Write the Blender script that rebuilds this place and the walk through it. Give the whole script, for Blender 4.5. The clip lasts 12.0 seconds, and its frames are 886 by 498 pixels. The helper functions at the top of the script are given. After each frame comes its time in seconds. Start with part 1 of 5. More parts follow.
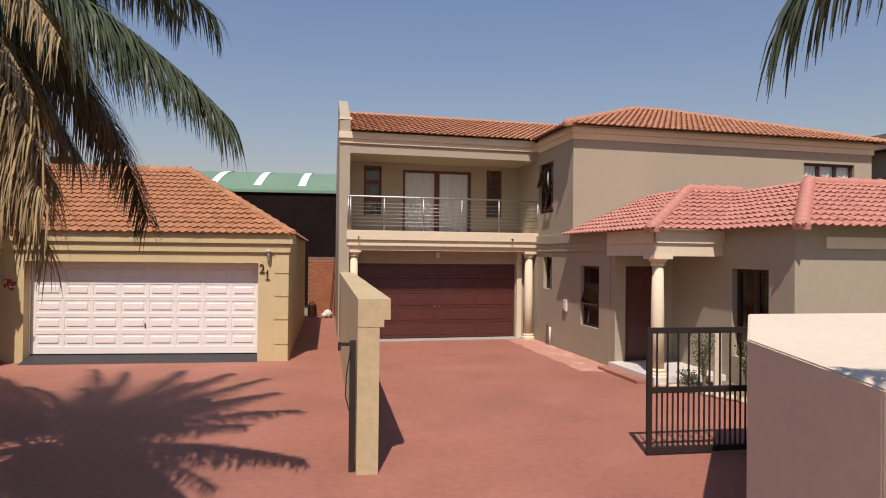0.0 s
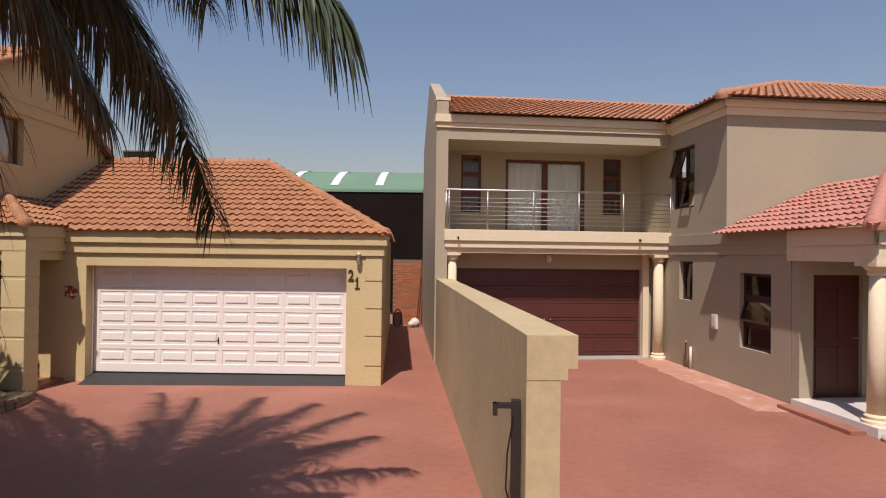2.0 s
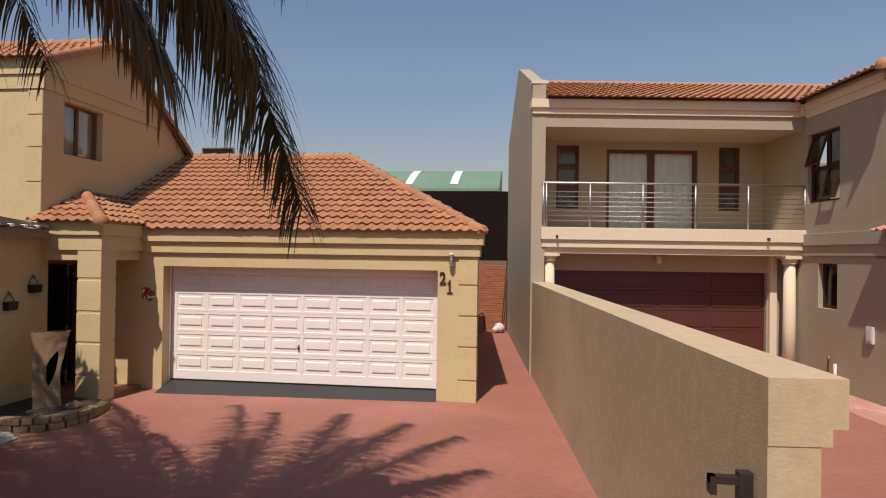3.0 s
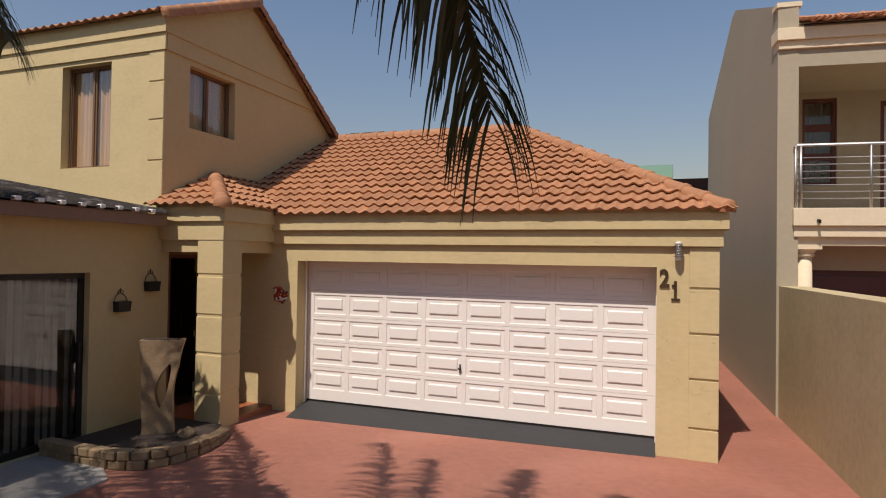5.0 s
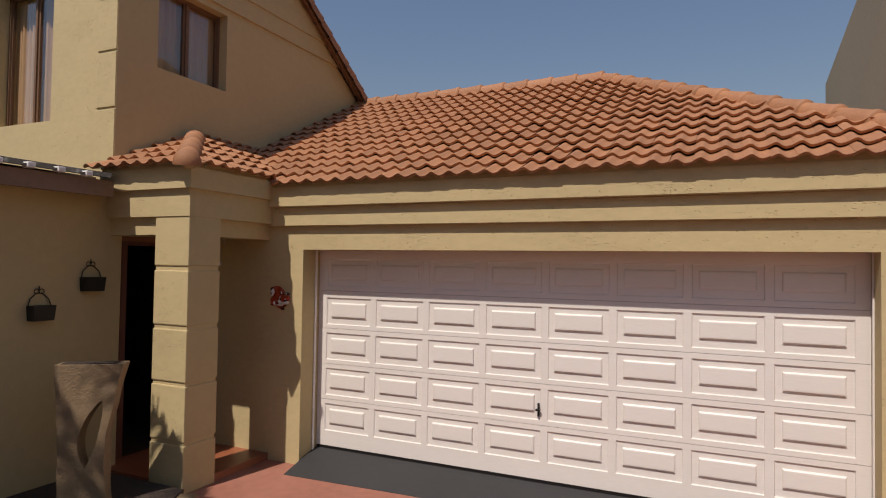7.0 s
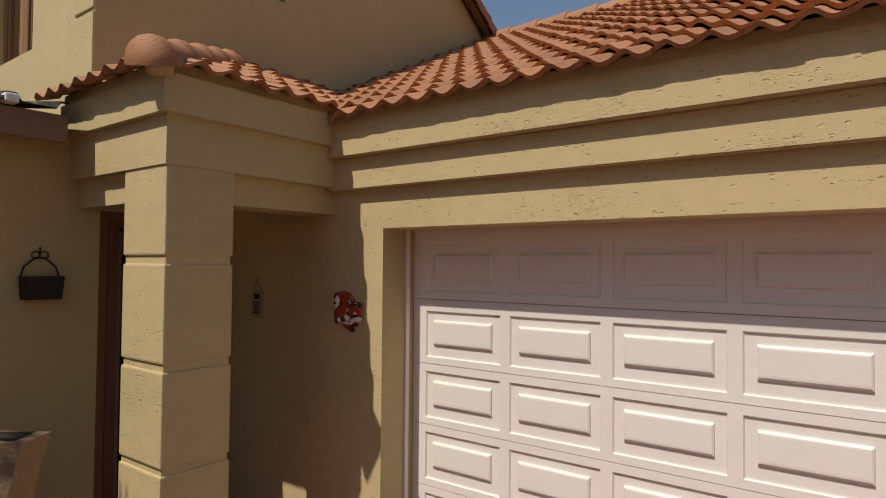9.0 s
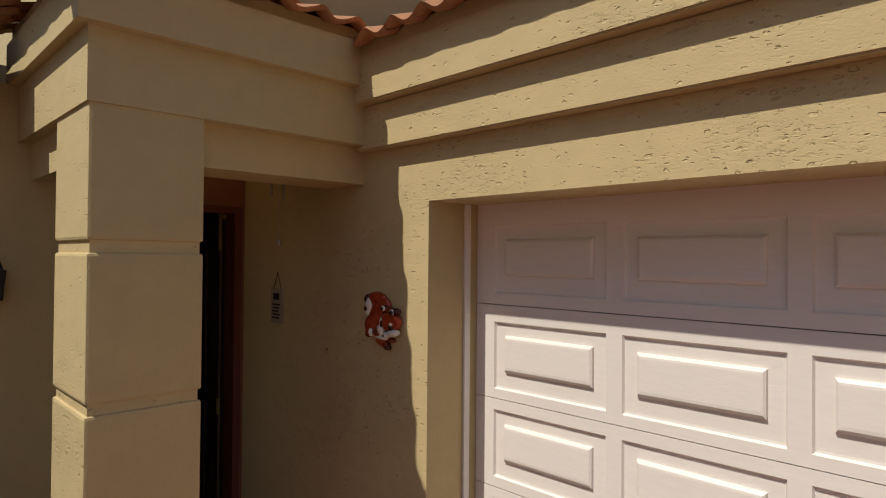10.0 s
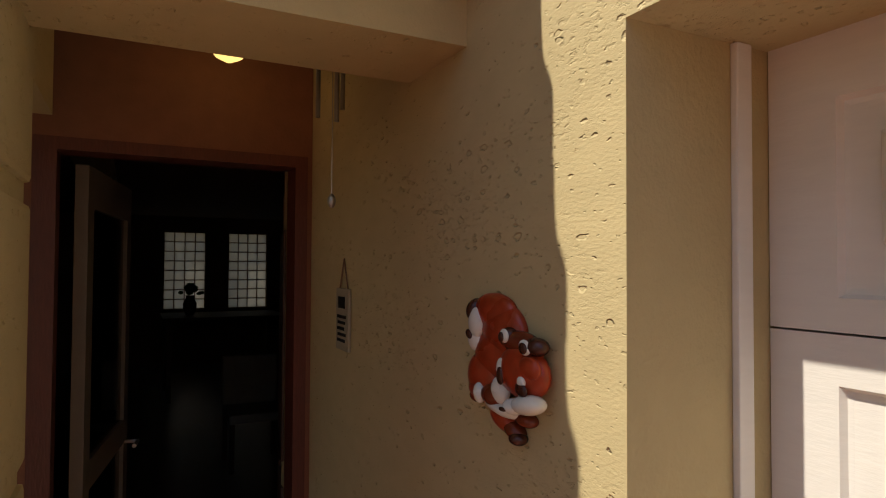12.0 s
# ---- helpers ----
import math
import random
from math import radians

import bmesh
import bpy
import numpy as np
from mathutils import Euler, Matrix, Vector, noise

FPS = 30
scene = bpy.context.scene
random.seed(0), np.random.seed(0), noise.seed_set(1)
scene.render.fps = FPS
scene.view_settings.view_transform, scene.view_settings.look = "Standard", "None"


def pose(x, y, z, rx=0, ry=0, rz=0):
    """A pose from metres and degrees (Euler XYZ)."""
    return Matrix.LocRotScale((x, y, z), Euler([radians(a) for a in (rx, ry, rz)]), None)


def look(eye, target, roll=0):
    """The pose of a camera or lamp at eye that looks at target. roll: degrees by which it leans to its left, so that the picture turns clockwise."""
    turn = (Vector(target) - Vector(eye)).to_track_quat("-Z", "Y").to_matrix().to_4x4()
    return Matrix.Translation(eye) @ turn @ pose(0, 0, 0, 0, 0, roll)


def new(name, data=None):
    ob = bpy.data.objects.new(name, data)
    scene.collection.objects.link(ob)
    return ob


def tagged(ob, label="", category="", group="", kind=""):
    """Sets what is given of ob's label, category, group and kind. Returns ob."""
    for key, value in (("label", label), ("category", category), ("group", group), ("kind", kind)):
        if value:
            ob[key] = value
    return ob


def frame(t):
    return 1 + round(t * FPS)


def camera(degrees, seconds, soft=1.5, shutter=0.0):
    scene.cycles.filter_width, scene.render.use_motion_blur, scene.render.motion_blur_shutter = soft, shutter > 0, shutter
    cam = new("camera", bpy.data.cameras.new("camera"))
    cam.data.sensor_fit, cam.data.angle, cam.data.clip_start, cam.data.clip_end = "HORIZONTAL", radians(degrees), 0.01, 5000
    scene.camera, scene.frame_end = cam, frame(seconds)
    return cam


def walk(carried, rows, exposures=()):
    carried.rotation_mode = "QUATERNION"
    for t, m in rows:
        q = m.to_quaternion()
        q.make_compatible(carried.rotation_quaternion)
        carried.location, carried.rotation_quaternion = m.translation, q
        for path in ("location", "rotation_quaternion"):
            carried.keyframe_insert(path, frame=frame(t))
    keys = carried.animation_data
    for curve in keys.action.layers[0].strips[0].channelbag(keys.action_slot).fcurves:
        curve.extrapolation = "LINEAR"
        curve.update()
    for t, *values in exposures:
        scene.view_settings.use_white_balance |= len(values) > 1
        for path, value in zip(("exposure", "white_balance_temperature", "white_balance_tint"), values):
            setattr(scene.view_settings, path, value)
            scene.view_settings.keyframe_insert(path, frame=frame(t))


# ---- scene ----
cam = camera(71.4, 12.0, soft=1.1)
PATH = [
    (0, (7.647, -14.212, 2.322), (7.852, -12.223, 2.342), 0.6),
    (0.5, (7.487, -13.511, 2.328), (7.664, -11.518, 2.349), 0.6),
    (1, (7.361, -12.827, 2.331), (7.502, -10.833, 2.353), 0.6),
    (1.5, (7.121, -12.228, 2.359), (7.198, -10.23, 2.38), 0.7),
    (2, (6.876, -11.632, 2.375), (6.856, -9.632, 2.395), 0.7),
    (2.5, (6.611, -10.976, 2.351), (6.476, -8.981, 2.376), 0.6),
    (3, (6.281, -10.342, 2.368), (6.04, -8.356, 2.387), 0.8),
    (3.5, (5.996, -9.686, 2.386), (5.636, -7.718, 2.4), 0.9),
    (5.5, (4.9, -7.069, 2.08), (4.135, -5.222, 2.12), 0.9),
    (6, (4.645, -6.517, 2.037), (3.864, -4.676, 2.084), 1.0),
    (6.5, (4.282, -5.828, 2.001), (3.489, -3.992, 2.048), 1.0),
    (7, (3.937, -5.187, 1.957), (3.11, -3.367, 2.011), 0.9),
    (9, (2.503, -2.707, 1.876), (1.294, -1.114, 1.932), 0.5),
    (9.5, (2.148, -2.159, 1.871), (0.824, -0.66, 1.917), 0.7),
    (10, (1.832, -1.701, 1.872), (0.399, -0.306, 1.898), 0.5),
    (10.5, (1.546, -1.239, 1.817), (-0.014, 0.011, 1.87), 0.7),
    (11, (1.279, -0.961, 1.795), (-0.364, 0.177, 1.866), 1.1),
    (11.5, (0.959, -0.763, 1.795), (-0.765, 0.249, 1.853), 0.7),
    (12, (0.622, -0.59, 1.765), (-1.161, 0.315, 1.818), 0.3),
]
walk(cam, [(t, look(eye, target, roll)) for t, eye, target, roll in PATH],
     exposures=[(0, 0.02, 6500, 23), (1.5, -0.01, 6500, 23), (3.5, -0.08, 6600, 20), (5.5, -0.14, 6500, 17), (7, -0.35, 6500, 17),
                (9, -0.31, 6550, 13), (10.5, -0.1, 6550, 10), (12, 0.28, 6600, 8)])

# ---- world and sun ----
SUN_TRAVEL = Vector((0.185, 1.0, -1.63)).normalized()
world = bpy.data.worlds.new("sky_world")
scene.world = world
world.use_nodes = True
wn = world.node_tree
sky = wn.nodes.new("ShaderNodeTexSky")
sky.sky_type = "NISHITA"
sky.sun_disc = False
sky.sun_elevation = math.asin(-SUN_TRAVEL.z)
sky.sun_rotation = math.atan2(-SUN_TRAVEL.x, -SUN_TRAVEL.y)
sky.air_density, sky.dust_density, sky.ozone_density = 2.0, 0.8, 6.5
haze = wn.nodes.new("ShaderNodeMix")
haze.data_type, haze.blend_type = "RGBA", "MULTIPLY"
haze.inputs["Factor"].default_value = 1.0
haze.inputs["B"].default_value = (1.05, 0.98, 1.02, 1)
wn.nodes["Background"].inputs["Strength"].default_value = 0.087
wn.links.new(sky.outputs[0], haze.inputs["A"])
wn.links.new(haze.outputs["Result"], wn.nodes["Background"].inputs["Color"])
sun_data = bpy.data.lights.new("sun", "SUN")
sun_data.energy, sun_data.angle, sun_data.color = 5.0, radians(0.53), (1.0, 0.93, 0.82)
sun = new("sun", sun_data)
sun.matrix_world = look(-SUN_TRAVEL * 60, (0, 0, 0))

GROUND = -0.1

# ---- materials ----
def mat(name, base, rough=0.7, vary=0.12, scale=6.0, bump=0.0, bump_scale=60.0, metal=0.0, spots=0.0, spot_color=None,
        spot_scale=2.0, per_object=0.0, per_island=0.0, pits=0.0, pit_scale=22.0, spec=0.5, stretch=(1, 1, 1)):
    m = bpy.data.materials.new(name)
    m.use_nodes = True
    t = m.node_tree
    n, l = t.nodes, t.links
    b = n["Principled BSDF"]
    b.inputs["Roughness"].default_value = rough
    b.inputs["Metallic"].default_value = metal
    b.inputs["Specular IOR Level"].default_value = spec
    co = n.new("ShaderNodeTexCoord")
    mp = n.new("ShaderNodeMapping")
    mp.inputs["Scale"].default_value = stretch
    l.new(co.outputs["Object"], mp.inputs["Vector"])
    big = n.new("ShaderNodeTexNoise")
    big.inputs["Scale"].default_value, big.inputs["Detail"].default_value = scale * 0.25, 5.0
    fine = n.new("ShaderNodeTexNoise")
    fine.inputs["Scale"].default_value, fine.inputs["Detail"].default_value = scale * 4, 4.0
    for x in (big, fine):
        l.new(mp.outputs[0], x.inputs["Vector"])
    add = n.new("ShaderNodeMath")
    add.operation = "ADD"
    l.new(big.outputs["Fac"], add.inputs[0])
    l.new(fine.outputs["Fac"], add.inputs[1])
    last = add.outputs[0]
    lo, hi = 0.6, 1.4
    if per_object or per_island:
        src = n.new("ShaderNodeObjectInfo") if per_object else n.new("ShaderNodeNewGeometry")
        out = src.outputs["Random"] if per_object else src.outputs["Random Per Island"]
        mul = n.new("ShaderNodeMath")
        mul.operation = "MULTIPLY_ADD"
        mul.inputs[1].default_value = (per_object or per_island)
        l.new(out, mul.inputs[0])
        l.new(last, mul.inputs[2])
        last = mul.outputs[0]
        hi += (per_object or per_island)
    ramp = n.new("ShaderNodeMapRange")
    ramp.inputs["From Min"].default_value, ramp.inputs["From Max"].default_value = lo, hi
    ramp.inputs["To Min"].default_value, ramp.inputs["To Max"].default_value = 1 - vary, 1 + vary
    l.new(last, ramp.inputs["Value"])
    col = n.new("ShaderNodeMix")
    col.data_type, col.blend_type = "RGBA", "MULTIPLY"
    col.inputs["Factor"].default_value = 1.0
    col.inputs["A"].default_value = (*base, 1)
    l.new(ramp.outputs["Result"], col.inputs["B"])
    color = col.outputs["Result"]
    if spots:
        sp = n.new("ShaderNodeTexNoise")
        sp.inputs["Scale"].default_value, sp.inputs["Detail"].default_value, sp.inputs["Roughness"].default_value = spot_scale, 8.0, 0.65
        l.new(mp.outputs[0], sp.inputs["Vector"])
        r2 = n.new("ShaderNodeMapRange")
        r2.inputs["From Min"].default_value, r2.inputs["From Max"].default_value = 0.52, 0.75
        r2.inputs["To Max"].default_value = spots
        l.new(sp.outputs["Fac"], r2.inputs["Value"])
        mx = n.new("ShaderNodeMix")
        mx.data_type = "RGBA"
        l.new(r2.outputs["Result"], mx.inputs["Factor"])
        l.new(color, mx.inputs["A"])
        mx.inputs["B"].default_value = (*(spot_color or base), 1)
        color = mx.outputs["Result"]
    l.new(color, b.inputs["Base Color"])
    rr = n.new("ShaderNodeMapRange")
    rr.inputs["To Min"].default_value, rr.inputs["To Max"].default_value = max(rough - 0.1, 0.02), min(rough + 0.1, 1)
    l.new(big.outputs["Fac"], rr.inputs["Value"])
    l.new(rr.outputs["Result"], b.inputs["Roughness"])
    if bump or pits:
        bt = n.new("ShaderNodeTexNoise")
        bt.inputs["Scale"].default_value, bt.inputs["Detail"].default_value = bump_scale, 5.0
        l.new(mp.outputs[0], bt.inputs["Vector"])
        h = bt.outputs["Fac"]
        if pits:
            warp = n.new("ShaderNodeTexNoise")
            warp.inputs["Scale"].default_value, warp.inputs["Detail"].default_value = 38.0, 3.0
            l.new(mp.outputs[0], warp.inputs["Vector"])
            wmix = n.new("ShaderNodeMix")
            wmix.data_type, wmix.blend_type = "RGBA", "LINEAR_LIGHT"
            wmix.inputs["Factor"].default_value = 0.012
            l.new(mp.outputs[0], wmix.inputs["A"])
            l.new(warp.outputs["Color"], wmix.inputs["B"])
            patch = n.new("ShaderNodeTexNoise")
            patch.inputs["Scale"].default_value, patch.inputs["Detail"].default_value = 3.2, 2.0
            l.new(mp.outputs[0], patch.inputs["Vector"])
            lows = []
            for size_scale, depth, first in ((pit_scale, 1.0, 1.06), (pit_scale * 2.1, 0.5, 1.08)):
                vo = n.new("ShaderNodeTexVoronoi")
                vo.inputs["Scale"].default_value = size_scale
                l.new(wmix.outputs["Result"], vo.inputs["Vector"])
                chan = n.new("ShaderNodeSeparateColor")
                l.new(vo.outputs["Color"], chan.inputs[0])
                size = n.new("ShaderNodeMapRange")
                size.inputs["From Min"].default_value, size.inputs["From Max"].default_value = first, 1.4
                size.inputs["To Min"].default_value, size.inputs["To Max"].default_value = 0.0, 0.46
                lot = n.new("ShaderNodeMath")
                lot.operation = "MULTIPLY_ADD"
                lot.inputs[1].default_value = 0.75
                l.new(patch.outputs["Fac"], lot.inputs[0])
                l.new(chan.outputs[0], lot.inputs[2])
                l.new(lot.outputs[0], size.inputs["Value"])
                inside = n.new("ShaderNodeMath")
                inside.operation = "SUBTRACT"
                l.new(vo.outputs["Distance"], inside.inputs[0])
                l.new(size.outputs["Result"], inside.inputs[1])
                pit = n.new("ShaderNodeMapRange")
                pit.inputs["From Min"].default_value, pit.inputs["From Max"].default_value = -0.13, 0.0
                pit.inputs["To Min"].default_value, pit.inputs["To Max"].default_value = -pits * depth, 0.0
                l.new(inside.outputs[0], pit.inputs["Value"])
                lows.append(pit.outputs["Result"])
            rag = n.new("ShaderNodeTexNoise")
            rag.inputs["Scale"].default_value, rag.inputs["Detail"].default_value, rag.inputs["Roughness"].default_value = 55.0, 5.0, 0.7
            l.new(mp.outputs[0], rag.inputs["Vector"])
            ragged = n.new("ShaderNodeMapRange")
            ragged.inputs["From Min"].default_value, ragged.inputs["From Max"].default_value = 0.52, 0.66
            ragged.inputs["To Min"].default_value, ragged.inputs["To Max"].default_value = 0.0, -0.3 * pits
            l.new(rag.outputs["Fac"], ragged.inputs["Value"])
            worn = n.new("ShaderNodeMapRange")
            worn.inputs["From Min"].default_value, worn.inputs["From Max"].default_value = 0.5, 0.64
            l.new(patch.outputs["Fac"], worn.inputs["Value"])
            ragpatch = n.new("ShaderNodeMath")
            ragpatch.operation = "MULTIPLY"
            l.new(ragged.outputs["Result"], ragpatch.inputs[0])
            l.new(worn.outputs["Result"], ragpatch.inputs[1])
            grain = n.new("ShaderNodeMath")
            grain.operation = "MULTIPLY"
            grain.inputs[1].default_value = bump
            l.new(h, grain.inputs[0])
            h = grain.outputs[0]
            for low in (*lows, ragpatch.outputs[0]):
                both = n.new("ShaderNodeMath")
                both.operation = "ADD"
                l.new(h, both.inputs[0])
                l.new(low, both.inputs[1])
                h = both.outputs[0]
        bp = n.new("ShaderNodeBump")
        bp.inputs["Strength"].default_value = 1.0 if pits else bump
        bp.inputs["Distance"].default_value = 0.012
        l.new(h, bp.inputs["Height"])
        l.new(bp.outputs["Normal"], b.inputs["Normal"])
    return m


PLASTER = mat("khaki_plaster", (0.53, 0.42, 0.215), 0.85, 0.08, 4, bump=0.085, bump_scale=170, pits=0.34, pit_scale=56, stretch=(0.62, 0.8, 1.25), spots=0.15, spot_color=(0.56, 0.46, 0.26), spot_scale=1.3)
PLASTER_SMOOTH = mat("smooth_khaki_plaster", (0.5, 0.395, 0.2), 0.85, 0.07, 3, bump=0.25, bump_scale=90, spots=0.2, spot_color=(0.36, 0.3, 0.18), spot_scale=0.7)
BOUNDARY = mat("worn_boundary_plaster", (0.46, 0.37, 0.205), 0.9, 0.14, 3, bump=0.22, bump_scale=60, spots=0.55, spot_color=(0.3, 0.23, 0.13), spot_scale=1.1)
STONE_GREY = mat("grey_beige_plaster", (0.355, 0.305, 0.212), 0.85, 0.07, 3, bump=0.25, bump_scale=80, spots=0.15, spot_color=(0.3, 0.26, 0.19), spot_scale=0.6)
CREAM = mat("cream_moulding", (0.66, 0.56, 0.38), 0.8, 0.06, 4, bump=0.2, bump_scale=90)
PALE = mat("pale_plaster", (0.62, 0.54, 0.4), 0.85, 0.08, 2, bump=0.25, bump_scale=70, spots=0.2, spot_color=(0.5, 0.43, 0.32))
TILE = mat("terracotta_tile", (0.38, 0.175, 0.078), 0.7, 0.3, 10, bump=0.25, bump_scale=120, per_object=0.7, spots=0.35, spot_color=(0.2, 0.1, 0.07), spot_scale=9)
TILE_FAR = mat("weathered_terracotta_tile", (0.38, 0.18, 0.092), 0.75, 0.25, 8, bump=0.2, bump_scale=90, per_island=0.7, spots=0.3, spot_color=(0.2, 0.1, 0.065), spot_scale=3)
TILE_PINK = mat("pinkish_red_tile", (0.44, 0.19, 0.135), 0.7, 0.2, 8, bump=0.2, bump_scale=90, per_island=0.6, spots=0.3, spot_color=(0.46, 0.24, 0.19), spot_scale=5)
UNDERLAY = mat("dark_underlay", (0.06, 0.04, 0.03), 0.9)
RED_PAVING = mat("red_painted_concrete", (0.3, 0.122, 0.079), 0.72, 0.2, 2.5, bump=0.3, bump_scale=140, spots=0.5, spot_color=(0.42, 0.19, 0.135), spot_scale=0.7)
SALT = mat("salt_stained_red_concrete", (0.44, 0.22, 0.15), 0.8, 0.15, 5, bump=0.3, bump_scale=120, spots=0.8, spot_color=(0.6, 0.45, 0.36), spot_scale=2.2)
EARTH = mat("dry_ground", (0.2, 0.15, 0.09), 0.95, 0.2, 1, bump=0.4, bump_scale=30)
SOIL = mat("dark_soil", (0.05, 0.035, 0.025), 0.95, 0.3, 10, bump=0.8, bump_scale=60)
WHITE_PAINT = mat("white_door_paint", (0.76, 0.715, 0.65), 0.45, 0.04, 3, bump=0.05, bump_scale=40, spots=0.1, spot_color=(0.6, 0.55, 0.5), spot_scale=4, stretch=(1, 1, 6))
BITUMEN = mat("black_bitumen", (0.03, 0.03, 0.03), 0.7, 0.2, 6, bump=0.4, bump_scale=150)
BLACK_METAL = mat("black_metal", (0.015, 0.013, 0.012), 0.5, 0.2, 10, metal=0.3, bump=0.1)
BROWN_STEEL = mat("dark_brown_steel", (0.028, 0.02, 0.016), 0.55, 0.2, 10, metal=0.2)
STEEL = mat("brushed_steel", (0.42, 0.41, 0.39), 0.48, 0.05, 20, metal=1.0)
BRONZE = mat("bronze_number", (0.09, 0.055, 0.03), 0.5, 0.2, 20, metal=0.7)
WOOD_RED = mat("red_stained_wood", (0.12, 0.032, 0.02), 0.5, 0.2, 6, bump=0.2, bump_scale=30, stretch=(6, 6, 1))
WOOD_DARK = mat("dark_stained_wood", (0.05, 0.02, 0.012), 0.5, 0.25, 6, bump=0.15, bump_scale=30, stretch=(6, 6, 1))
WOOD_BROWN = mat("brown_window_wood", (0.17, 0.09, 0.045), 0.55, 0.25, 6, bump=0.2, bump_scale=30, stretch=(6, 6, 1))
GARAGE_BROWN = mat("maroon_brown_door", (0.085, 0.024, 0.018), 0.42, 0.12, 5, bump=0.08, bump_scale=40)
CURTAIN = mat("beige_curtain", (0.56, 0.35, 0.19), 0.9, 0.15, 6, stretch=(8, 8, 0.5))
CURTAIN_WHITE = mat("white_net_curtain", (0.78, 0.76, 0.72), 0.9, 0.1, 6, stretch=(8, 8, 0.5))
CONCRETE = mat("weathered_concrete", (0.27, 0.185, 0.1), 0.9, 0.2, 5, bump=0.5, bump_scale=70, spots=0.4, spot_color=(0.24, 0.2, 0.14), spot_scale=3)
GREY_SLAB = mat("grey_patio_slab", (0.33, 0.31, 0.27), 0.85, 0.12, 3, bump=0.3, bump_scale=90, spots=0.3, spot_color=(0.24, 0.22, 0.2))
STONE = mat("sand_stone_edging", (0.25, 0.175, 0.095), 0.9, 0.25, 6, bump=0.6, bump_scale=60, per_object=0.6)
PEBBLE = mat("pale_rock", (0.5, 0.4, 0.27), 0.85, 0.2, 6, bump=0.5, bump_scale=40)
# Pale colour stands in for sun glints on the roof ribs.
RIB_GLINT = mat("pale_rib_glint", (0.7, 0.68, 0.64), 0.5, 0.25, 8)
# Black sheet; its pale spots are highlights put into the colour.
ROOF_SHEET = mat("blackened_sheet_with_glints", (0.035, 0.03, 0.026), 0.9, 0.3, 4, spec=0.1, spots=0.35, spot_color=(0.4, 0.38, 0.35), spot_scale=4)
# Red-brown tone puts the porch's low light and red bounce into the colour.
PORCH_SHADE = mat("red_brown_porch_shade", (0.23, 0.1, 0.055), 0.85, 0.12, 4, bump=0.2, bump_scale=90)
ZINC = mat("weathered_zinc", (0.3, 0.29, 0.28), 0.45, 0.25, 4, metal=0.8, spots=0.5, spot_color=(0.07, 0.06, 0.055), spot_scale=3)
GUTTER = mat("brown_gutter_board", (0.22, 0.135, 0.09), 0.6, 0.12, 4)
GREEN_ROOF = mat("green_roof_sheet", (0.16, 0.27, 0.17), 0.5, 0.12, 1, metal=0.1)
CLEAR_SHEET = mat("pale_skylight_sheet", (0.75, 0.78, 0.72), 0.4, 0.05, 1)
# Shed wall colour, also used as painted darkness behind openings.
SHED_AND_ROOM_DARK = mat("shed_and_room_dark", (0.014, 0.009, 0.008), 0.95, 0.4, 2, spec=0.05)
BRICK = mat("orange_brick", (0.36, 0.13, 0.055), 0.85, 0.25, 8, bump=0.4, bump_scale=60, per_object=0.7)
MORTAR = mat("brick_mortar", (0.2, 0.12, 0.08), 0.95, 0.15, 8, bump=0.4)
WHITE_TILE = mat("white_porch_tile", (0.66, 0.62, 0.56), 0.35, 0.06, 3)
WHITE_PLASTIC = mat("white_plastic", (0.6, 0.57, 0.5), 0.5, 0.06, 6)
LEAF_OLIVE = mat("olive_palm_leaflet", (0.1, 0.08, 0.028), 0.5, 0.5, 2, per_island=0.9)
LEAF = mat("palm_leaflet", (0.052, 0.07, 0.03), 0.45, 0.35, 2, per_island=0.8)
LEAF_DARK = mat("dark_palm_leaflet", (0.04, 0.055, 0.022), 0.5, 0.35, 2, per_island=0.8)
LEAF_DEAD = mat("dry_palm_leaflet", (0.22, 0.15, 0.055), 0.7, 0.6, 2, per_island=0.9)
RACHIS = mat("palm_rib", (0.2, 0.19, 0.07), 0.5, 0.2, 4)
BARK = mat("palm_bark", (0.2, 0.15, 0.1), 0.9, 0.25, 6, bump=0.8, bump_scale=15, stretch=(1, 1, 6))
SHRUB = mat("shrub_leaf", (0.07, 0.13, 0.03), 0.5, 0.35, 6, per_island=0.8)
# Low base colour puts the rooms' dimness into their walls and ceiling.
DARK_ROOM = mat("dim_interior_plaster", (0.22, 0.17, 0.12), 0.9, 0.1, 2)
FLOOR_RED = mat("red_porch_floor", (0.3, 0.1, 0.045), 0.45, 0.12, 5, bump=0.1)
LEAF_GREY = mat("grey_door_paint", (0.16, 0.13, 0.105), 0.5, 0.1, 5)
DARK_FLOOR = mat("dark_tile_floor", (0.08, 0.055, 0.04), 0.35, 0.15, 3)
SQ_RED = mat("glazed_red_brown", (0.36, 0.042, 0.012), 0.28, 0.3, 14)
SQ_WHITE = mat("glazed_white", (0.75, 0.7, 0.62), 0.25, 0.08, 14)
SQ_BROWN = mat("glazed_russet_brown", (0.16, 0.028, 0.01), 0.25, 0.3, 14)
SQ_DARK = mat("glazed_dark_brown", (0.06, 0.015, 0.008), 0.25, 0.2, 14)


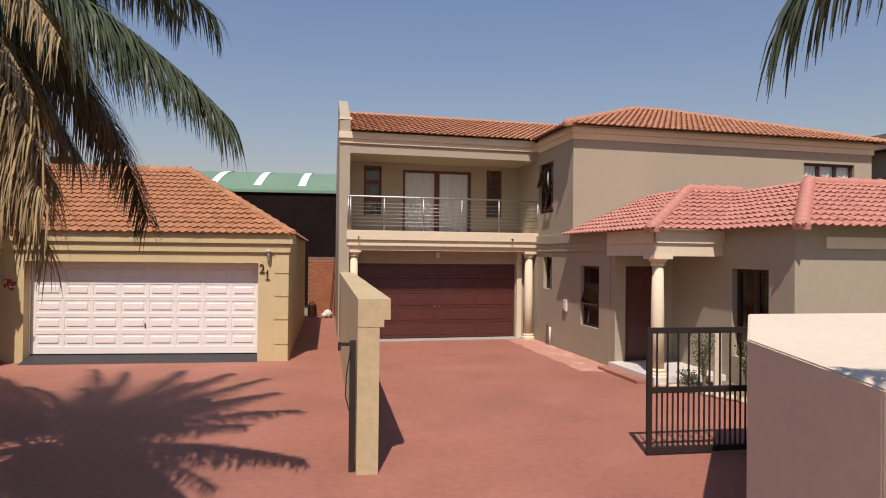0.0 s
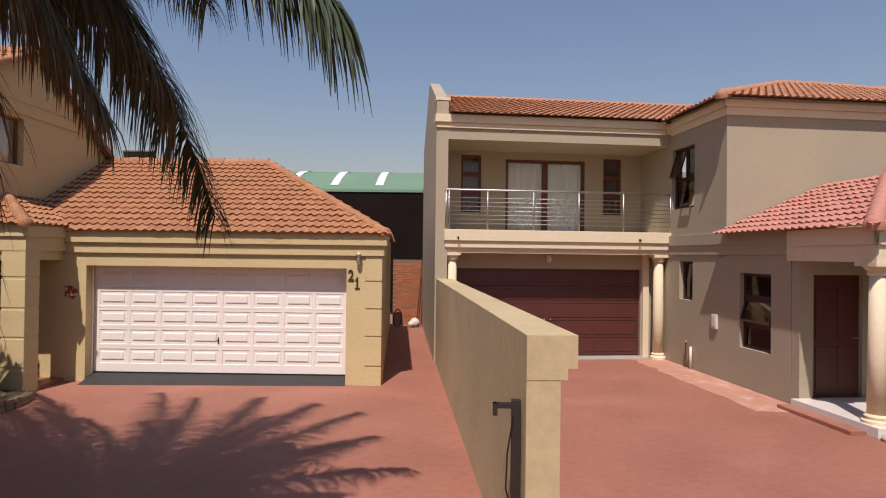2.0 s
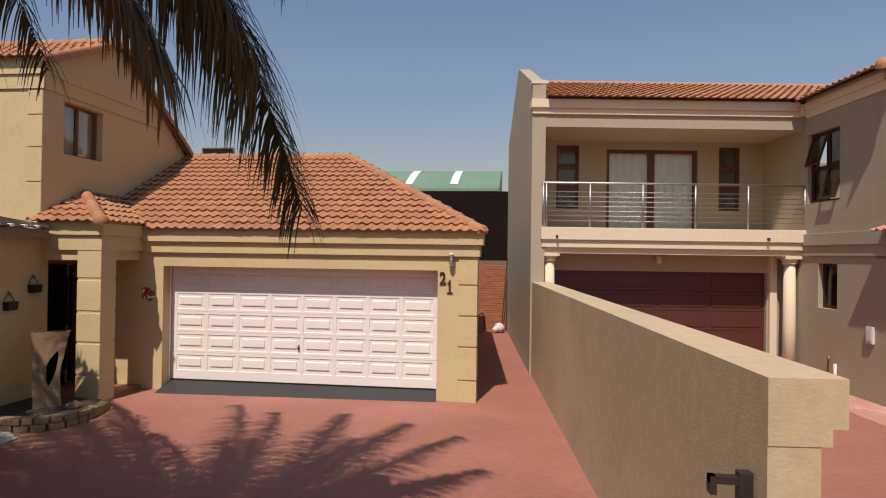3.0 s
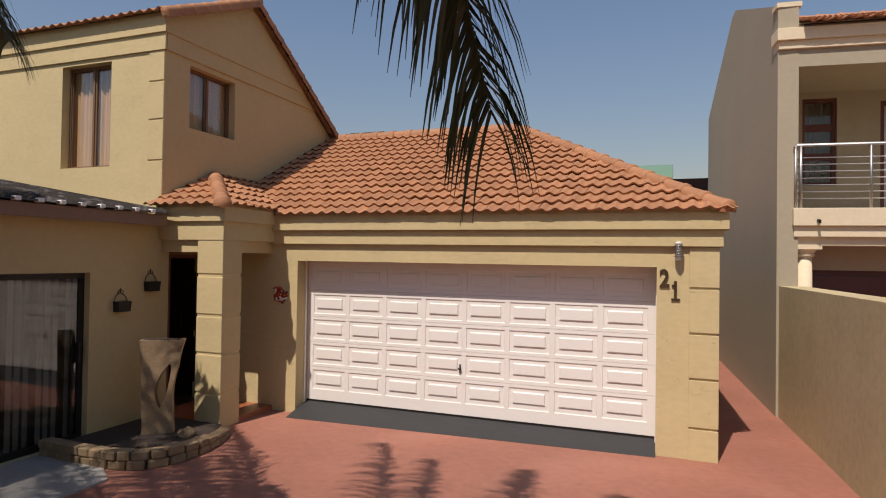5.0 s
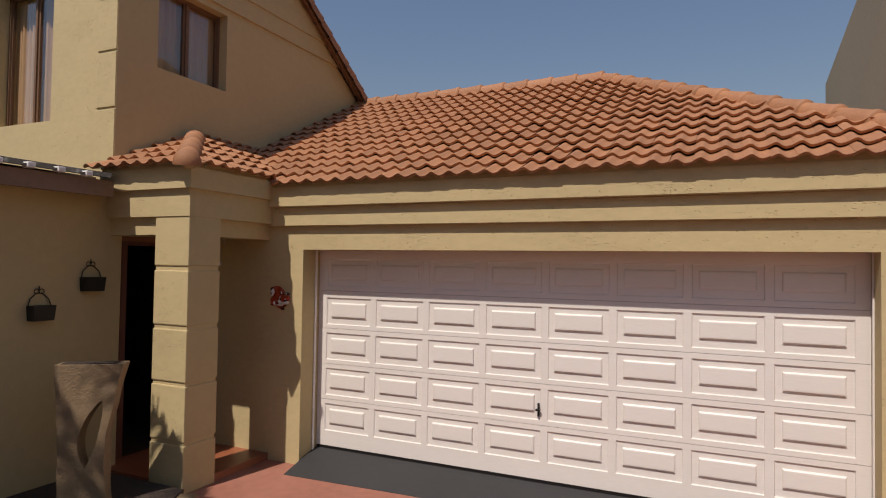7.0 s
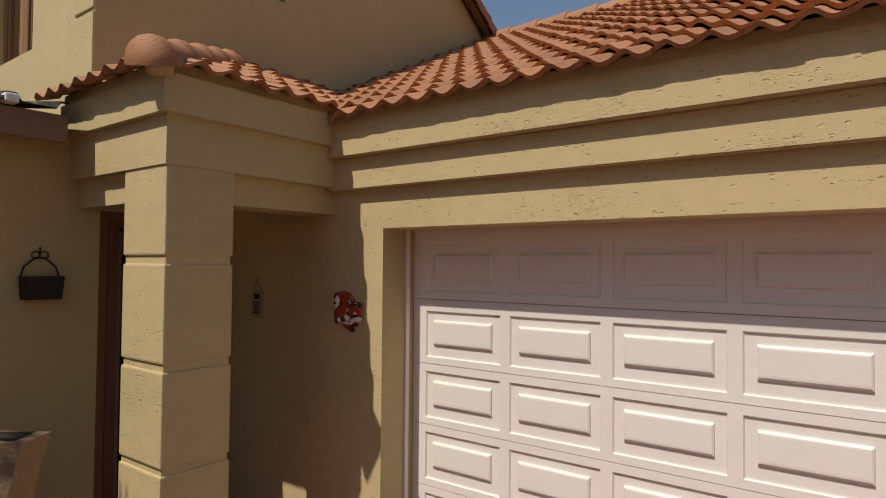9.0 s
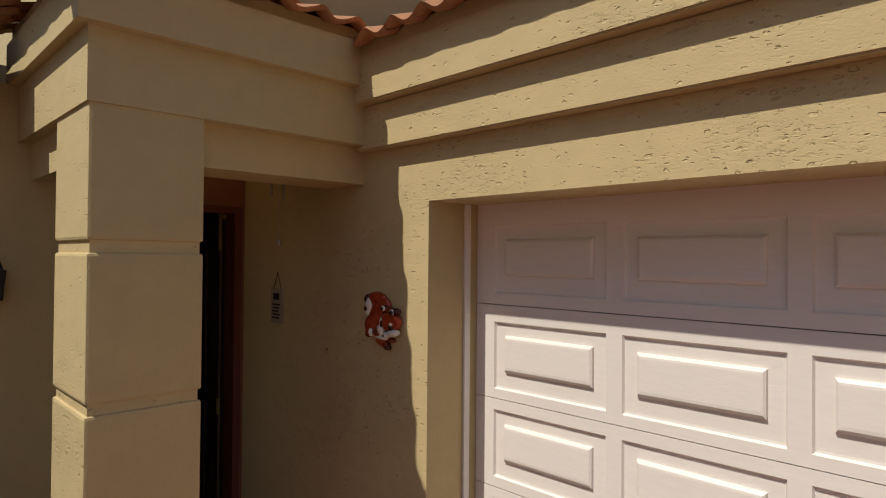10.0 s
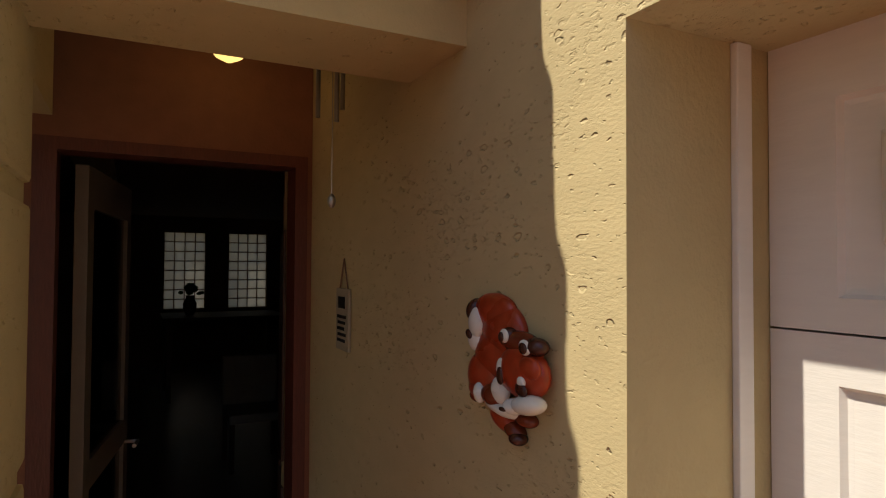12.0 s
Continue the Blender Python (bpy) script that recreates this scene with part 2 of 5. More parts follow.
def glass_mat(name, tint, rough=0.02, clear=0.6):
    m = bpy.data.materials.new(name)
    m.use_nodes = True
    n, l = m.node_tree.nodes, m.node_tree.links
    out = n["Material Output"]
    n.remove(n["Principled BSDF"])
    gl = n.new("ShaderNodeBsdfGlossy")
    gl.inputs["Roughness"].default_value = rough
    tr = n.new("ShaderNodeBsdfTransparent")
    tr.inputs["Color"].default_value = (*tint, 1)
    fr = n.new("ShaderNodeLayerWeight")
    fr.inputs["Blend"].default_value = 0.13
    lift = n.new("ShaderNodeMapRange")
    lift.inputs["To Min"].default_value, lift.inputs["To Max"].default_value = 0.04, 0.8
    l.new(fr.outputs["Facing"], lift.inputs["Value"])
    mx = n.new("ShaderNodeMixShader")
    l.new(lift.outputs["Result"], mx.inputs[0])
    l.new(tr.outputs[0], mx.inputs[1])
    l.new(gl.outputs[0], mx.inputs[2])
    l.new(mx.outputs[0], out.inputs["Surface"])
    return m


GLASS = glass_mat("window_glass", (0.92, 0.93, 0.92))
GLASS_MID = glass_mat("grey_door_glass", (0.62, 0.61, 0.58))
GLASS_DARK = glass_mat("tinted_glass", (0.35, 0.33, 0.3))
GLASS_BLOCK = bpy.data.materials.new("glass_block")
GLASS_BLOCK.use_nodes = True
_n, _l = GLASS_BLOCK.node_tree.nodes, GLASS_BLOCK.node_tree.links
_tl = _n.new("ShaderNodeBsdfTranslucent")
_tl.inputs["Color"].default_value = (0.6, 0.58, 0.52, 1)
_tx = _n.new("ShaderNodeTexNoise")
_tx.inputs["Scale"].default_value = 28.0
_bp = _n.new("ShaderNodeBump")
_l.new(_tx.outputs["Fac"], _bp.inputs["Height"])
_l.new(_bp.outputs["Normal"], _tl.inputs["Normal"])
_l.new(_tl.outputs[0], _n["Material Output"].inputs["Surface"])
AMBER = bpy.data.materials.new("lit_amber_glass")
AMBER.use_nodes = True
AMBER.node_tree.nodes["Principled BSDF"].inputs["Base Color"].default_value = (0.8, 0.5, 0.15, 1)
AMBER.node_tree.nodes["Principled BSDF"].inputs["Emission Color"].default_value = (1.0, 0.66, 0.2, 1)
AMBER.node_tree.nodes["Principled BSDF"].inputs["Emission Strength"].default_value = 1.3

# ---- building helpers ----
def finish(bm, name, material, smooth=False):
    bmesh.ops.recalc_face_normals(bm, faces=bm.faces)
    me = bpy.data.meshes.new(name)
    bm.to_mesh(me)
    bm.free()
    for m in (material if isinstance(material, (list, tuple)) else [material]):
        me.materials.append(m)
    if smooth:
        me.polygons.foreach_set("use_smooth", [True] * len(me.polygons))
    return me


def thing(name, label="", category="", group="", kind="", m=None, bm=None, material=None, smooth=False):
    ob = new(name, finish(bm, name, material, smooth) if bm else None)
    if m is not None:
        ob.matrix_world = m
    return tagged(ob, label, category, group, kind)


def part(name, bm, material, parent, label="", smooth=False, m=None):
    ob = new(name, finish(bm, name, material, smooth))
    ob.parent = parent
    if m is not None:
        ob.matrix_basis = m
    return tagged(ob, label)


def shared(name, mesh, parent, m):
    ob = new(name, mesh)
    ob.parent = parent
    ob.matrix_basis = m
    return ob


def smooth_sides(ob):
    """Give the faces that look along x the finer plaster."""
    ob.data.materials.append(PLASTER_SMOOTH)
    for f in ob.data.polygons:
        if abs(f.normal.x) > 0.7:
            f.material_index = 1
    return ob


def box(bm, x0, x1, y0, y1, z0, z1, bevel=0.0):
    vs = [bm.verts.new((x, y, z)) for x in (x0, x1) for y in (y0, y1) for z in (z0, z1)]
    fs = [bm.faces.new([vs[i] for i in f]) for f in ((0, 1, 3, 2), (4, 6, 7, 5), (0, 4, 5, 1), (2, 3, 7, 6), (0, 2, 6, 4), (1, 5, 7, 3))]
    if bevel:
        es = list({e for f in fs for e in f.edges})
        bmesh.ops.bevel(bm, geom=es, offset=bevel, segments=2, affect="EDGES", profile=0.6)
    return vs


def boxes(*dims, bevel=0.0):
    bm = bmesh.new()
    for d in dims:
        box(bm, *d, bevel=bevel)
    return bm


def prism(bm, pts, z0, z1):
    lo = [bm.verts.new((x, y, z0)) for x, y in pts]
    hi = [bm.verts.new((x, y, z1)) for x, y in pts]
    bm.faces.new(lo[::-1])
    bm.faces.new(hi)
    for i in range(len(pts)):
        j = (i + 1) % len(pts)
        bm.faces.new((lo[i], lo[j], hi[j], hi[i]))


def side_prism(bm, pts, y0, y1):
    """A profile in x and z, drawn out along y."""
    a = [bm.verts.new((x, y0, z)) for x, z in pts]
    b = [bm.verts.new((x, y1, z)) for x, z in pts]
    bm.faces.new(a)
    bm.faces.new(b[::-1])
    for i in range(len(pts)):
        j = (i + 1) % len(pts)
        bm.faces.new((a[i], b[i], b[j], a[j]))


def wall(u0, u1, z0, z1, th, holes=(), v0=0.0):
    """A wall in u and z, its face at v0, its thickness away from the viewer, with openings (u0, u1, z0, z1) through it."""
    us = sorted({u0, u1, *[h[0] for h in holes], *[h[1] for h in holes]})
    zs = sorted({z0, z1, *[h[2] for h in holes], *[h[3] for h in holes]})
    us = [u for u in us if u0 - 1e-6 <= u <= u1 + 1e-6]
    zs = [z for z in zs if z0 - 1e-6 <= z <= z1 + 1e-6]
    bm = bmesh.new()
    cache = {}

    def vert(i, k, b):
        if (i, k, b) not in cache:
            cache[i, k, b] = bm.verts.new((us[i], v0 + (th if b else 0), zs[k]))
        return cache[i, k, b]

    def solid(i, k):
        if not (0 <= i < len(us) - 1 and 0 <= k < len(zs) - 1):
            return False
        cu, cz = (us[i] + us[i + 1]) / 2, (zs[k] + zs[k + 1]) / 2
        return not any(h[0] < cu < h[1] and h[2] < cz < h[3] for h in holes)

    for i in range(len(us) - 1):
        for k in range(len(zs) - 1):
            if not solid(i, k):
                continue
            bm.faces.new((vert(i, k, 0), vert(i + 1, k, 0), vert(i + 1, k + 1, 0), vert(i, k + 1, 0)))
            bm.faces.new((vert(i, k, 1), vert(i, k + 1, 1), vert(i + 1, k + 1, 1), vert(i + 1, k, 1)))
            if not solid(i - 1, k):
                bm.faces.new((vert(i, k, 0), vert(i, k + 1, 0), vert(i, k + 1, 1), vert(i, k, 1)))
            if not solid(i + 1, k):
                bm.faces.new((vert(i + 1, k, 0), vert(i + 1, k, 1), vert(i + 1, k + 1, 1), vert(i + 1, k + 1, 0)))
            if not solid(i, k - 1):
                bm.faces.new((vert(i, k, 0), vert(i, k, 1), vert(i + 1, k, 1), vert(i + 1, k, 0)))
            if not solid(i, k + 1):
                bm.faces.new((vert(i, k + 1, 0), vert(i + 1, k + 1, 0), vert(i + 1, k + 1, 1), vert(i, k + 1, 1)))
    return bm


def lathe(bm, profile, x=0.0, y=0.0, seg=20):
    rings = [[bm.verts.new((x + r * math.cos(2 * math.pi * i / seg), y + r * math.sin(2 * math.pi * i / seg), z)) for i in range(seg)] for r, z in profile]
    for a, b in zip(rings, rings[1:]):
        for i in range(seg):
            j = (i + 1) % seg
            bm.faces.new((a[i], a[j], b[j], b[i]))
    bm.faces.new(rings[0][::-1])
    bm.faces.new(rings[-1])


def tube(bm, pts, r, seg=6):
    pts = [Vector(p) for p in pts]
    rings = []
    for i, p in enumerate(pts):
        d = (pts[min(i + 1, len(pts) - 1)] - pts[max(i - 1, 0)]).normalized()
        side = d.cross(Vector((0.31, 0.17, 0.94)))
        side.normalize()
        up = side.cross(d)
        rad = r[i] if isinstance(r, (list, tuple)) else r
        rings.append([bm.verts.new(p + (side * math.cos(2 * math.pi * k / seg) + up * math.sin(2 * math.pi * k / seg)) * rad) for k in range(seg)])
    for a, b in zip(rings, rings[1:]):
        for k in range(seg):
            bm.faces.new((a[k], a[(k + 1) % seg], b[(k + 1) % seg], b[k]))
    bm.faces.new(rings[0][::-1])
    bm.faces.new(rings[-1])


def blob(bm, c, r, seg=10, rough=0.0, seed=0):
    ms = bmesh.ops.create_uvsphere(bm, u_segments=seg, v_segments=max(6, seg * 2 // 3), radius=1.0)
    for v in ms["verts"]:
        k = 1 + rough * noise.noise(v.co * 1.7 + Vector((seed * 3.1, seed, 0)))
        v.co = Vector((v.co.x * r[0] * k + c[0], v.co.y * r[1] * k + c[1], v.co.z * r[2] * k + c[2]))
    return ms["verts"]


def text_bm(body, size, depth):
    cu = bpy.data.curves.new("text", "FONT")
    cu.body, cu.size, cu.extrude, cu.bevel_depth, cu.offset = body, size, depth, 0.0, size * 0.02
    cu.align_x, cu.align_y = "CENTER", "CENTER"
    tmp = bpy.data.objects.new("text", cu)
    me = tmp.to_mesh()
    bm = bmesh.new()
    bm.from_mesh(me)
    tmp.to_mesh_clear()
    bpy.data.objects.remove(tmp)
    return bm


# ---- roof tiles ----
TILE_W, TILE_G = 0.172, 0.275


def tile_geometry(w=TILE_W, g=TILE_G, seg=10):
    vs, fs = [], []
    for i in range(seg + 1):
        x = w * i / seg
        f = i / seg
        z = -0.014 + 0.018 * (1 + math.sin(2 * math.pi * f - 0.35 * math.sin(2 * math.pi * f + 0.6)))
        vs += [(x, 0.05, z + 0.016), (x, -0.028, z + 0.022), (x, -0.032, z + 0.044), (x, -0.032, z + 0.044), (x, g, z + 0.006)]
    for i in range(seg):
        a, b = 5 * i, 5 * i + 5
        fs += [(a, b, b + 1, a + 1), (a + 1, b + 1, b + 2, a + 2), (a + 3, b + 3, b + 4, a + 4)]
    return vs, fs


def roof_plane(parent, eave_a, eave_b, up, polygon, material, joined=True, underlay=True, lift=0.0, name="roof_tile", jitter=0.004, joined_from=99):
    """Tiles on the plane through eave_a and eave_b that climbs along up, cut to the polygon (x, y in plan)."""
    A, B = Vector(eave_a), Vector(eave_b)
    U = (B - A).normalized()
    N = U.cross(Vector(up)).normalized()
    if N.z < 0:
        N = -N
    S = N.cross(U).normalized()
    if S.z < 0:
        S = -S
    flat = [((Vector((x, y, 0)) - Vector((A.x, A.y, 0)))) for x, y in polygon]
    S2, U2 = Vector((S.x, S.y, 0)), Vector((U.x, U.y, 0))
    poly = [(f.dot(U2), f.dot(S2) / S2.length_squared) for f in flat]
    area = sum(poly[i][0] * poly[(i + 1) % len(poly)][1] - poly[(i + 1) % len(poly)][0] * poly[i][1] for i in range(len(poly)))
    if area < 0:
        poly = poly[::-1]
    edges = [(Vector(poly[i]), Vector(poly[(i + 1) % len(poly)])) for i in range(len(poly))]

    def gap(p, e):
        d = e[1] - e[0]
        return (d.x * (p.y - e[0].y) - d.y * (p.x - e[0].x)) / d.length

    vs0, fs0 = tile_geometry()
    flip = U.cross(S).dot(N) < 0
    base = Matrix((( U.x, S.x, N.x, A.x), (U.y, S.y, N.y, A.y), (U.z, S.z, N.z, A.z), (0, 0, 0, 1)))
    u_lo, u_hi = min(p[0] for p in poly), max(p[0] for p in poly)
    s_hi = max(p[1] for p in poly)
    all_v, all_f = [], []
    whole = None
    rnd = random.Random(len(polygon) * 7 + int(abs(A.x) * 100))
    for r in range(int(math.ceil(s_hi / TILE_G))):
        for c in range(int(math.floor(u_lo / TILE_W)), int(math.ceil(u_hi / TILE_W))):
            u, s = c * TILE_W, r * TILE_G
            corners = [Vector((u + a, s + b)) for a, b in ((0, 0), (TILE_W, 0), (0, TILE_G), (TILE_W, TILE_G))]
            cut = [e for e in edges if (e[1] - e[0]).length > 0.01 and any(gap(p, e) < -0.001 for p in corners)]
            cut = [e for e in cut if not (abs(e[0].y) < 1e-4 and abs(e[1].y) < 1e-4)]
            if any(all(gap(p, e) < 0.005 for p in corners) for e in edges):
                continue
            dz = rnd.uniform(-jitter, jitter)
            if not cut:
                if joined or r >= joined_from:
                    o = len(all_v)
                    all_v += [(x + u, y + s, z + lift + dz) for x, y, z in vs0]
                    all_f += [tuple(i + o for i in f) for f in fs0]
                else:
                    if whole is None:
                        whole = bpy.data.meshes.new(name)
                        whole.from_pydata(vs0, [], fs0)
                        whole.polygons.foreach_set("use_smooth", [True] * len(fs0))
                        whole.materials.append(material)
                    shared(name, whole, parent, base @ Matrix.Translation((u, s + dz, lift + dz)) @ Matrix.Rotation(dz * 2.5, 4, "X"))
                continue
            bm = bmesh.new()
            bv = [bm.verts.new((x + u, y + s, z + lift + dz)) for x, y, z in vs0]
            for f in fs0:
                bm.faces.new([bv[i] for i in f])
            for e in cut:
                d = e[1] - e[0]
                bmesh.ops.bisect_plane(bm, geom=bm.verts[:] + bm.edges[:] + bm.faces[:], plane_co=(e[0].x, e[0].y, 0), plane_no=(d.y, -d.x, 0), clear_outer=True)
            if bm.faces:
                if joined or r >= joined_from:
                    bm.verts.index_update()
                    o = len(all_v)
                    all_v += [tuple(v.co) for v in bm.verts]
                    all_f += [tuple(v.index + o for v in f.verts) for f in bm.faces]
                    bm.free()
                else:
                    me = bpy.data.meshes.new(name)
                    bm.to_mesh(me)
                    bm.free()
                    me.materials.append(material)
                    me.polygons.foreach_set("use_smooth", [True] * len(me.polygons))
                    shared(name, me, parent, base)
            else:
                bm.free()
    if all_v:
        me = bpy.data.meshes.new("roof_tiles")
        me.from_pydata(all_v, [], all_f)
        me.materials.append(material)
        me.polygons.foreach_set("use_smooth", [True] * len(all_f))
        ob = shared("roof_tiles", me, parent, base)
        tagged(ob, kind="stuff")
    if underlay:
        bm = bmesh.new()
        deck = []
        for (u0, s0), (u1, s1) in zip(poly, poly[1:] + poly[:1]):
            if s0 >= 0.14:
                deck.append((u0, s0))
            if (s0 >= 0.14) != (s1 >= 0.14):
                k = (0.14 - s0) / (s1 - s0)
                deck.append((u0 + (u1 - u0) * k, 0.14))
        top = [bm.verts.new(base @ Vector((u, s, lift - 0.02))) for u, s in deck]
        bot = [bm.verts.new(base @ Vector((u, s, lift - 0.04))) for u, s in deck]
        bm.faces.new(top)
        bm.faces.new(bot[::-1])
        for i in range(len(deck)):
            j = (i + 1) % len(deck)
            bm.faces.new((top[i], bot[i], bot[j], top[j]))
        part("roof_deck", bm, UNDERLAY, parent)


def ridge_tiles(parent, a, b, material, r=0.105, step=0.36, name="ridge_tile", skirt=0.115):
    a, b = Vector(a), Vector(b)
    d = (b - a)
    n = max(1, int(round(d.length / step)))
    bm = bmesh.new()
    seg = 8
    L = d.length / n
    rows = []
    for y, k in ((-0.02, 1.13), (0.02, 1.15), (0.05, 1.06), (L, 0.9)):
        arc = [(r * k * math.cos(math.pi * i / seg), r * k * 1.05 * math.sin(math.pi * i / seg) - 0.055) for i in range(seg + 1)]
        arc = [(arc[0][0], -skirt)] + arc + [(arc[-1][0], -skirt)]
        rows.append([bm.verts.new((x, y, z)) for x, z in arc])
    for p, q in zip(rows, rows[1:]):
        for i in range(seg + 2):
            bm.faces.new((p[i], p[i + 1], q[i + 1], q[i]))
    bm.faces.new(rows[0])
    me = finish(bm, name, material, True)
    y = d.normalized()
    x = y.cross(Vector((0, 0, 1))).normalized()
    z = x.cross(y)
    rot = Matrix((x, y, z)).transposed().to_4x4()
    for i in range(n):
        shared(name, me, parent, Matrix.Translation(a + d * (i / n)) @ rot)


# ---- windows ----
def window(name, parent_m, u0, u1, z0, z1, depth, frame_mat, cols=2, rows=1, glass=None, curtain=None, open_panes=(), label="", kind="structure", bar=0.045, parent=None, rail=0.04):
    """A framed window in an opening whose wall face is at v = 0; the frame sits depth behind the face."""
    if parent is None:
        win = thing(name, label, "window", kind=kind, m=parent_m)
    else:
        win = new(name)
        win.parent = parent
        tagged(win, label)
    bm = bmesh.new()
    d0, d1 = depth, depth + 0.06
    box(bm, u0, u0 + bar, d0, d1, z0, z1)
    box(bm, u1 - bar, u1, d0, d1, z0, z1)
    box(bm, u0 + bar, u1 - bar, d0, d1, z0, z0 + bar)
    box(bm, u0 + bar, u1 - bar, d0, d1, z1 - bar, z1)
    for i in range(1, cols):
        x = u0 + (u1 - u0) * i / cols
        box(bm, x - bar / 2, x + bar / 2, d0 + 0.003, d1, z0 + bar, z1 - bar)
    for k in range(1, rows):
        z = z0 + (z1 - z0) * k / rows
        box(bm, u0 + bar, u1 - bar, d0 + 0.005, d1, z - bar / 2, z + bar / 2)
    part("frame", bm, frame_mat, win)
    for i in range(cols):
        for k in range(rows):
            a0, a1 = u0 + (u1 - u0) * i / cols + bar / 2, u0 + (u1 - u0) * (i + 1) / cols - bar / 2
            b0, b1 = z0 + (z1 - z0) * k / rows + bar / 2, z0 + (z1 - z0) * (k + 1) / rows - bar / 2
            w, h = a1 - a0, b1 - b0
            tilt = 17 if (i, k) in open_panes else 0
            m = Matrix.Translation((a0, d0 + 0.02, b1)) @ Matrix.Rotation(radians(-tilt), 4, "X")
            sash = part("sash", wall(0, w, -h, 0, 0.035, [(rail, w - rail, -h + rail, -rail)]), frame_mat, win, m=m)
            pane = part("pane", boxes((rail, w - rail, 0.014, 0.02, -h + rail, -rail)), glass or GLASS_DARK, sash)
            pane.visible_shadow = False
    if curtain:
        bm = bmesh.new()
        n = 60
        prev = None
        for i in range(n + 1):
            x = u0 + (u1 - u0) * i / n
            y = depth + 0.1 + 0.02 * math.sin(i * 1.25) + 0.012 * math.sin(i * 0.53)
            cur = (bm.verts.new((x, y, z0)), bm.verts.new((x, y, z1)))
            if prev:
                bm.faces.new((prev[0], cur[0], cur[1], prev[1]))
            prev = cur
        part("curtain", bm, curtain, win, "drawn curtain", smooth=True)
    # Near-black sheet in place of the unlit room behind the glass.
    part("room_dark_sheet", boxes((u0 - 0.05, u1 + 0.05, depth + 0.9, depth + 0.93, z0 - 0.05, z1 + 0.05)), SHED_AND_ROOM_DARK, win)
    return win


# ---- ground ----
thing("ground", "dry bare ground reaching the horizon", "ground", kind="structure", bm=boxes((-600, 600, -600, 600, -0.4, GROUND - 0.012)), material=EARTH)
thing("driveway", "red painted concrete driveway with stains", "driveway", kind="structure", bm=boxes((-1.3, 16.5, -22, 10.4, GROUND - 0.1, GROUND)), material=RED_PAVING)
bm = bmesh.new()
prism(bm, [(-1.44, -9.0), (-0.12, -9.0), (-0.12, -3.05), (-0.45, -2.82), (-1.44, -2.76)], GROUND, GROUND + 0.02)
thing("patio_slab", "grey concrete slab before the sliding door", "paving", kind="structure", bm=bm, material=GREY_SLAB)
# Unseen wall, added only to cut skylight from behind the camera.
thing("wall_sky_block", "unseen plain wall added behind the camera to block low sky", "wall", kind="structure", bm=boxes((-30, 40, -24.3, -24, GROUND - 0.1, 3.2)), material=PALE)

# ---- garage wing ----
GX0, GX1 = -1.6, 5.6
front = thing("wall_garage_front", "khaki pitted plaster garage wall with mouldings", "wall", kind="structure",
              bm=wall(GX0, GX1, GROUND - 0.1, 2.78, 0.36, [(0.0, 4.944, GROUND - 0.2, 2.1)]), material=PLASTER)
smooth_sides(front)
bm = boxes((-0.43, GX1 + 0.055, -0.055, 0, 2.34, 2.535))
bmesh.ops.bevel(bm, geom=bm.edges[:], offset=0.006, segments=2, affect="EDGES")
part("lower_moulding", bm, PLASTER, front)
bm = boxes((-0.38, GX1 + 0.11, -0.11, 0, 2.535, 2.742))
bmesh.ops.bevel(bm, geom=bm.edges[:], offset=0.006, segments=2, affect="EDGES")
part("upper_moulding", bm, PLASTER, front)
part("eave_bedding", boxes((-0.33, GX1 + 0.06, -0.1, 0.1, 2.743, 2.8)), PLASTER_SMOOTH, front)
part("moulding_return", boxes((5.5, GX1 + 0.055, 0.001, 0.37, 2.34, 2.535), (5.5, GX1 + 0.11, 0.001, 0.37, 2.536, 2.735)), PLASTER, front)
for z0, z1 in ((GROUND - 0.05, 0.25), (0.275, 0.81), (0.835, 1.33), (1.355, 1.85), (1.875, 2.335)):
    part("quoin_block", boxes((5.3, GX1 + 0.018, -0.018, 0.32, z0, z1), bevel=0.006), PLASTER, front)


def slant(xs, z0, z1):
    bm = bmesh.new()
    prism(bm, [(xs[0], 0.36), (xs[1], 0.36), (xs[1] - 0.65, 8.5), (xs[0] - 0.65, 8.5)], z0, z1)
    return bm


side = thing("wall_garage_side", "khaki plaster side wall of the garage", "wall", kind="structure", bm=slant((5.25, GX1), GROUND - 0.1, 2.78), material=PLASTER_SMOOTH)
thing("wall_garage_back", "plain garage back wall", "wall", kind="structure", bm=boxes((GX0, 4.95, 8.5, 8.7, GROUND, 2.78)), material=PLASTER_SMOOTH)

# sectional door
door = thing("garage_door", "white painted sectional garage door with raised panels, closed", "garage door", m=pose(0.012, 0.29, 0))
PITCH = 0.6
rows = [(1.6745, 2.12), (1.2775, 1.671), (0.9045, 1.274), (0.5315, 0.901), (0.045, 0.528)]
tops = [2.005, 1.6, 1.229, 0.857, 0.484]
bm = bmesh.new()
PW, PH = 0.536, 0.283


def ring(x0, x1, z0, z1, y):
    return [bm.verts.new(c) for c in ((x0, y, z0), (x1, y, z0), (x1, y, z1), (x0, y, z1))]


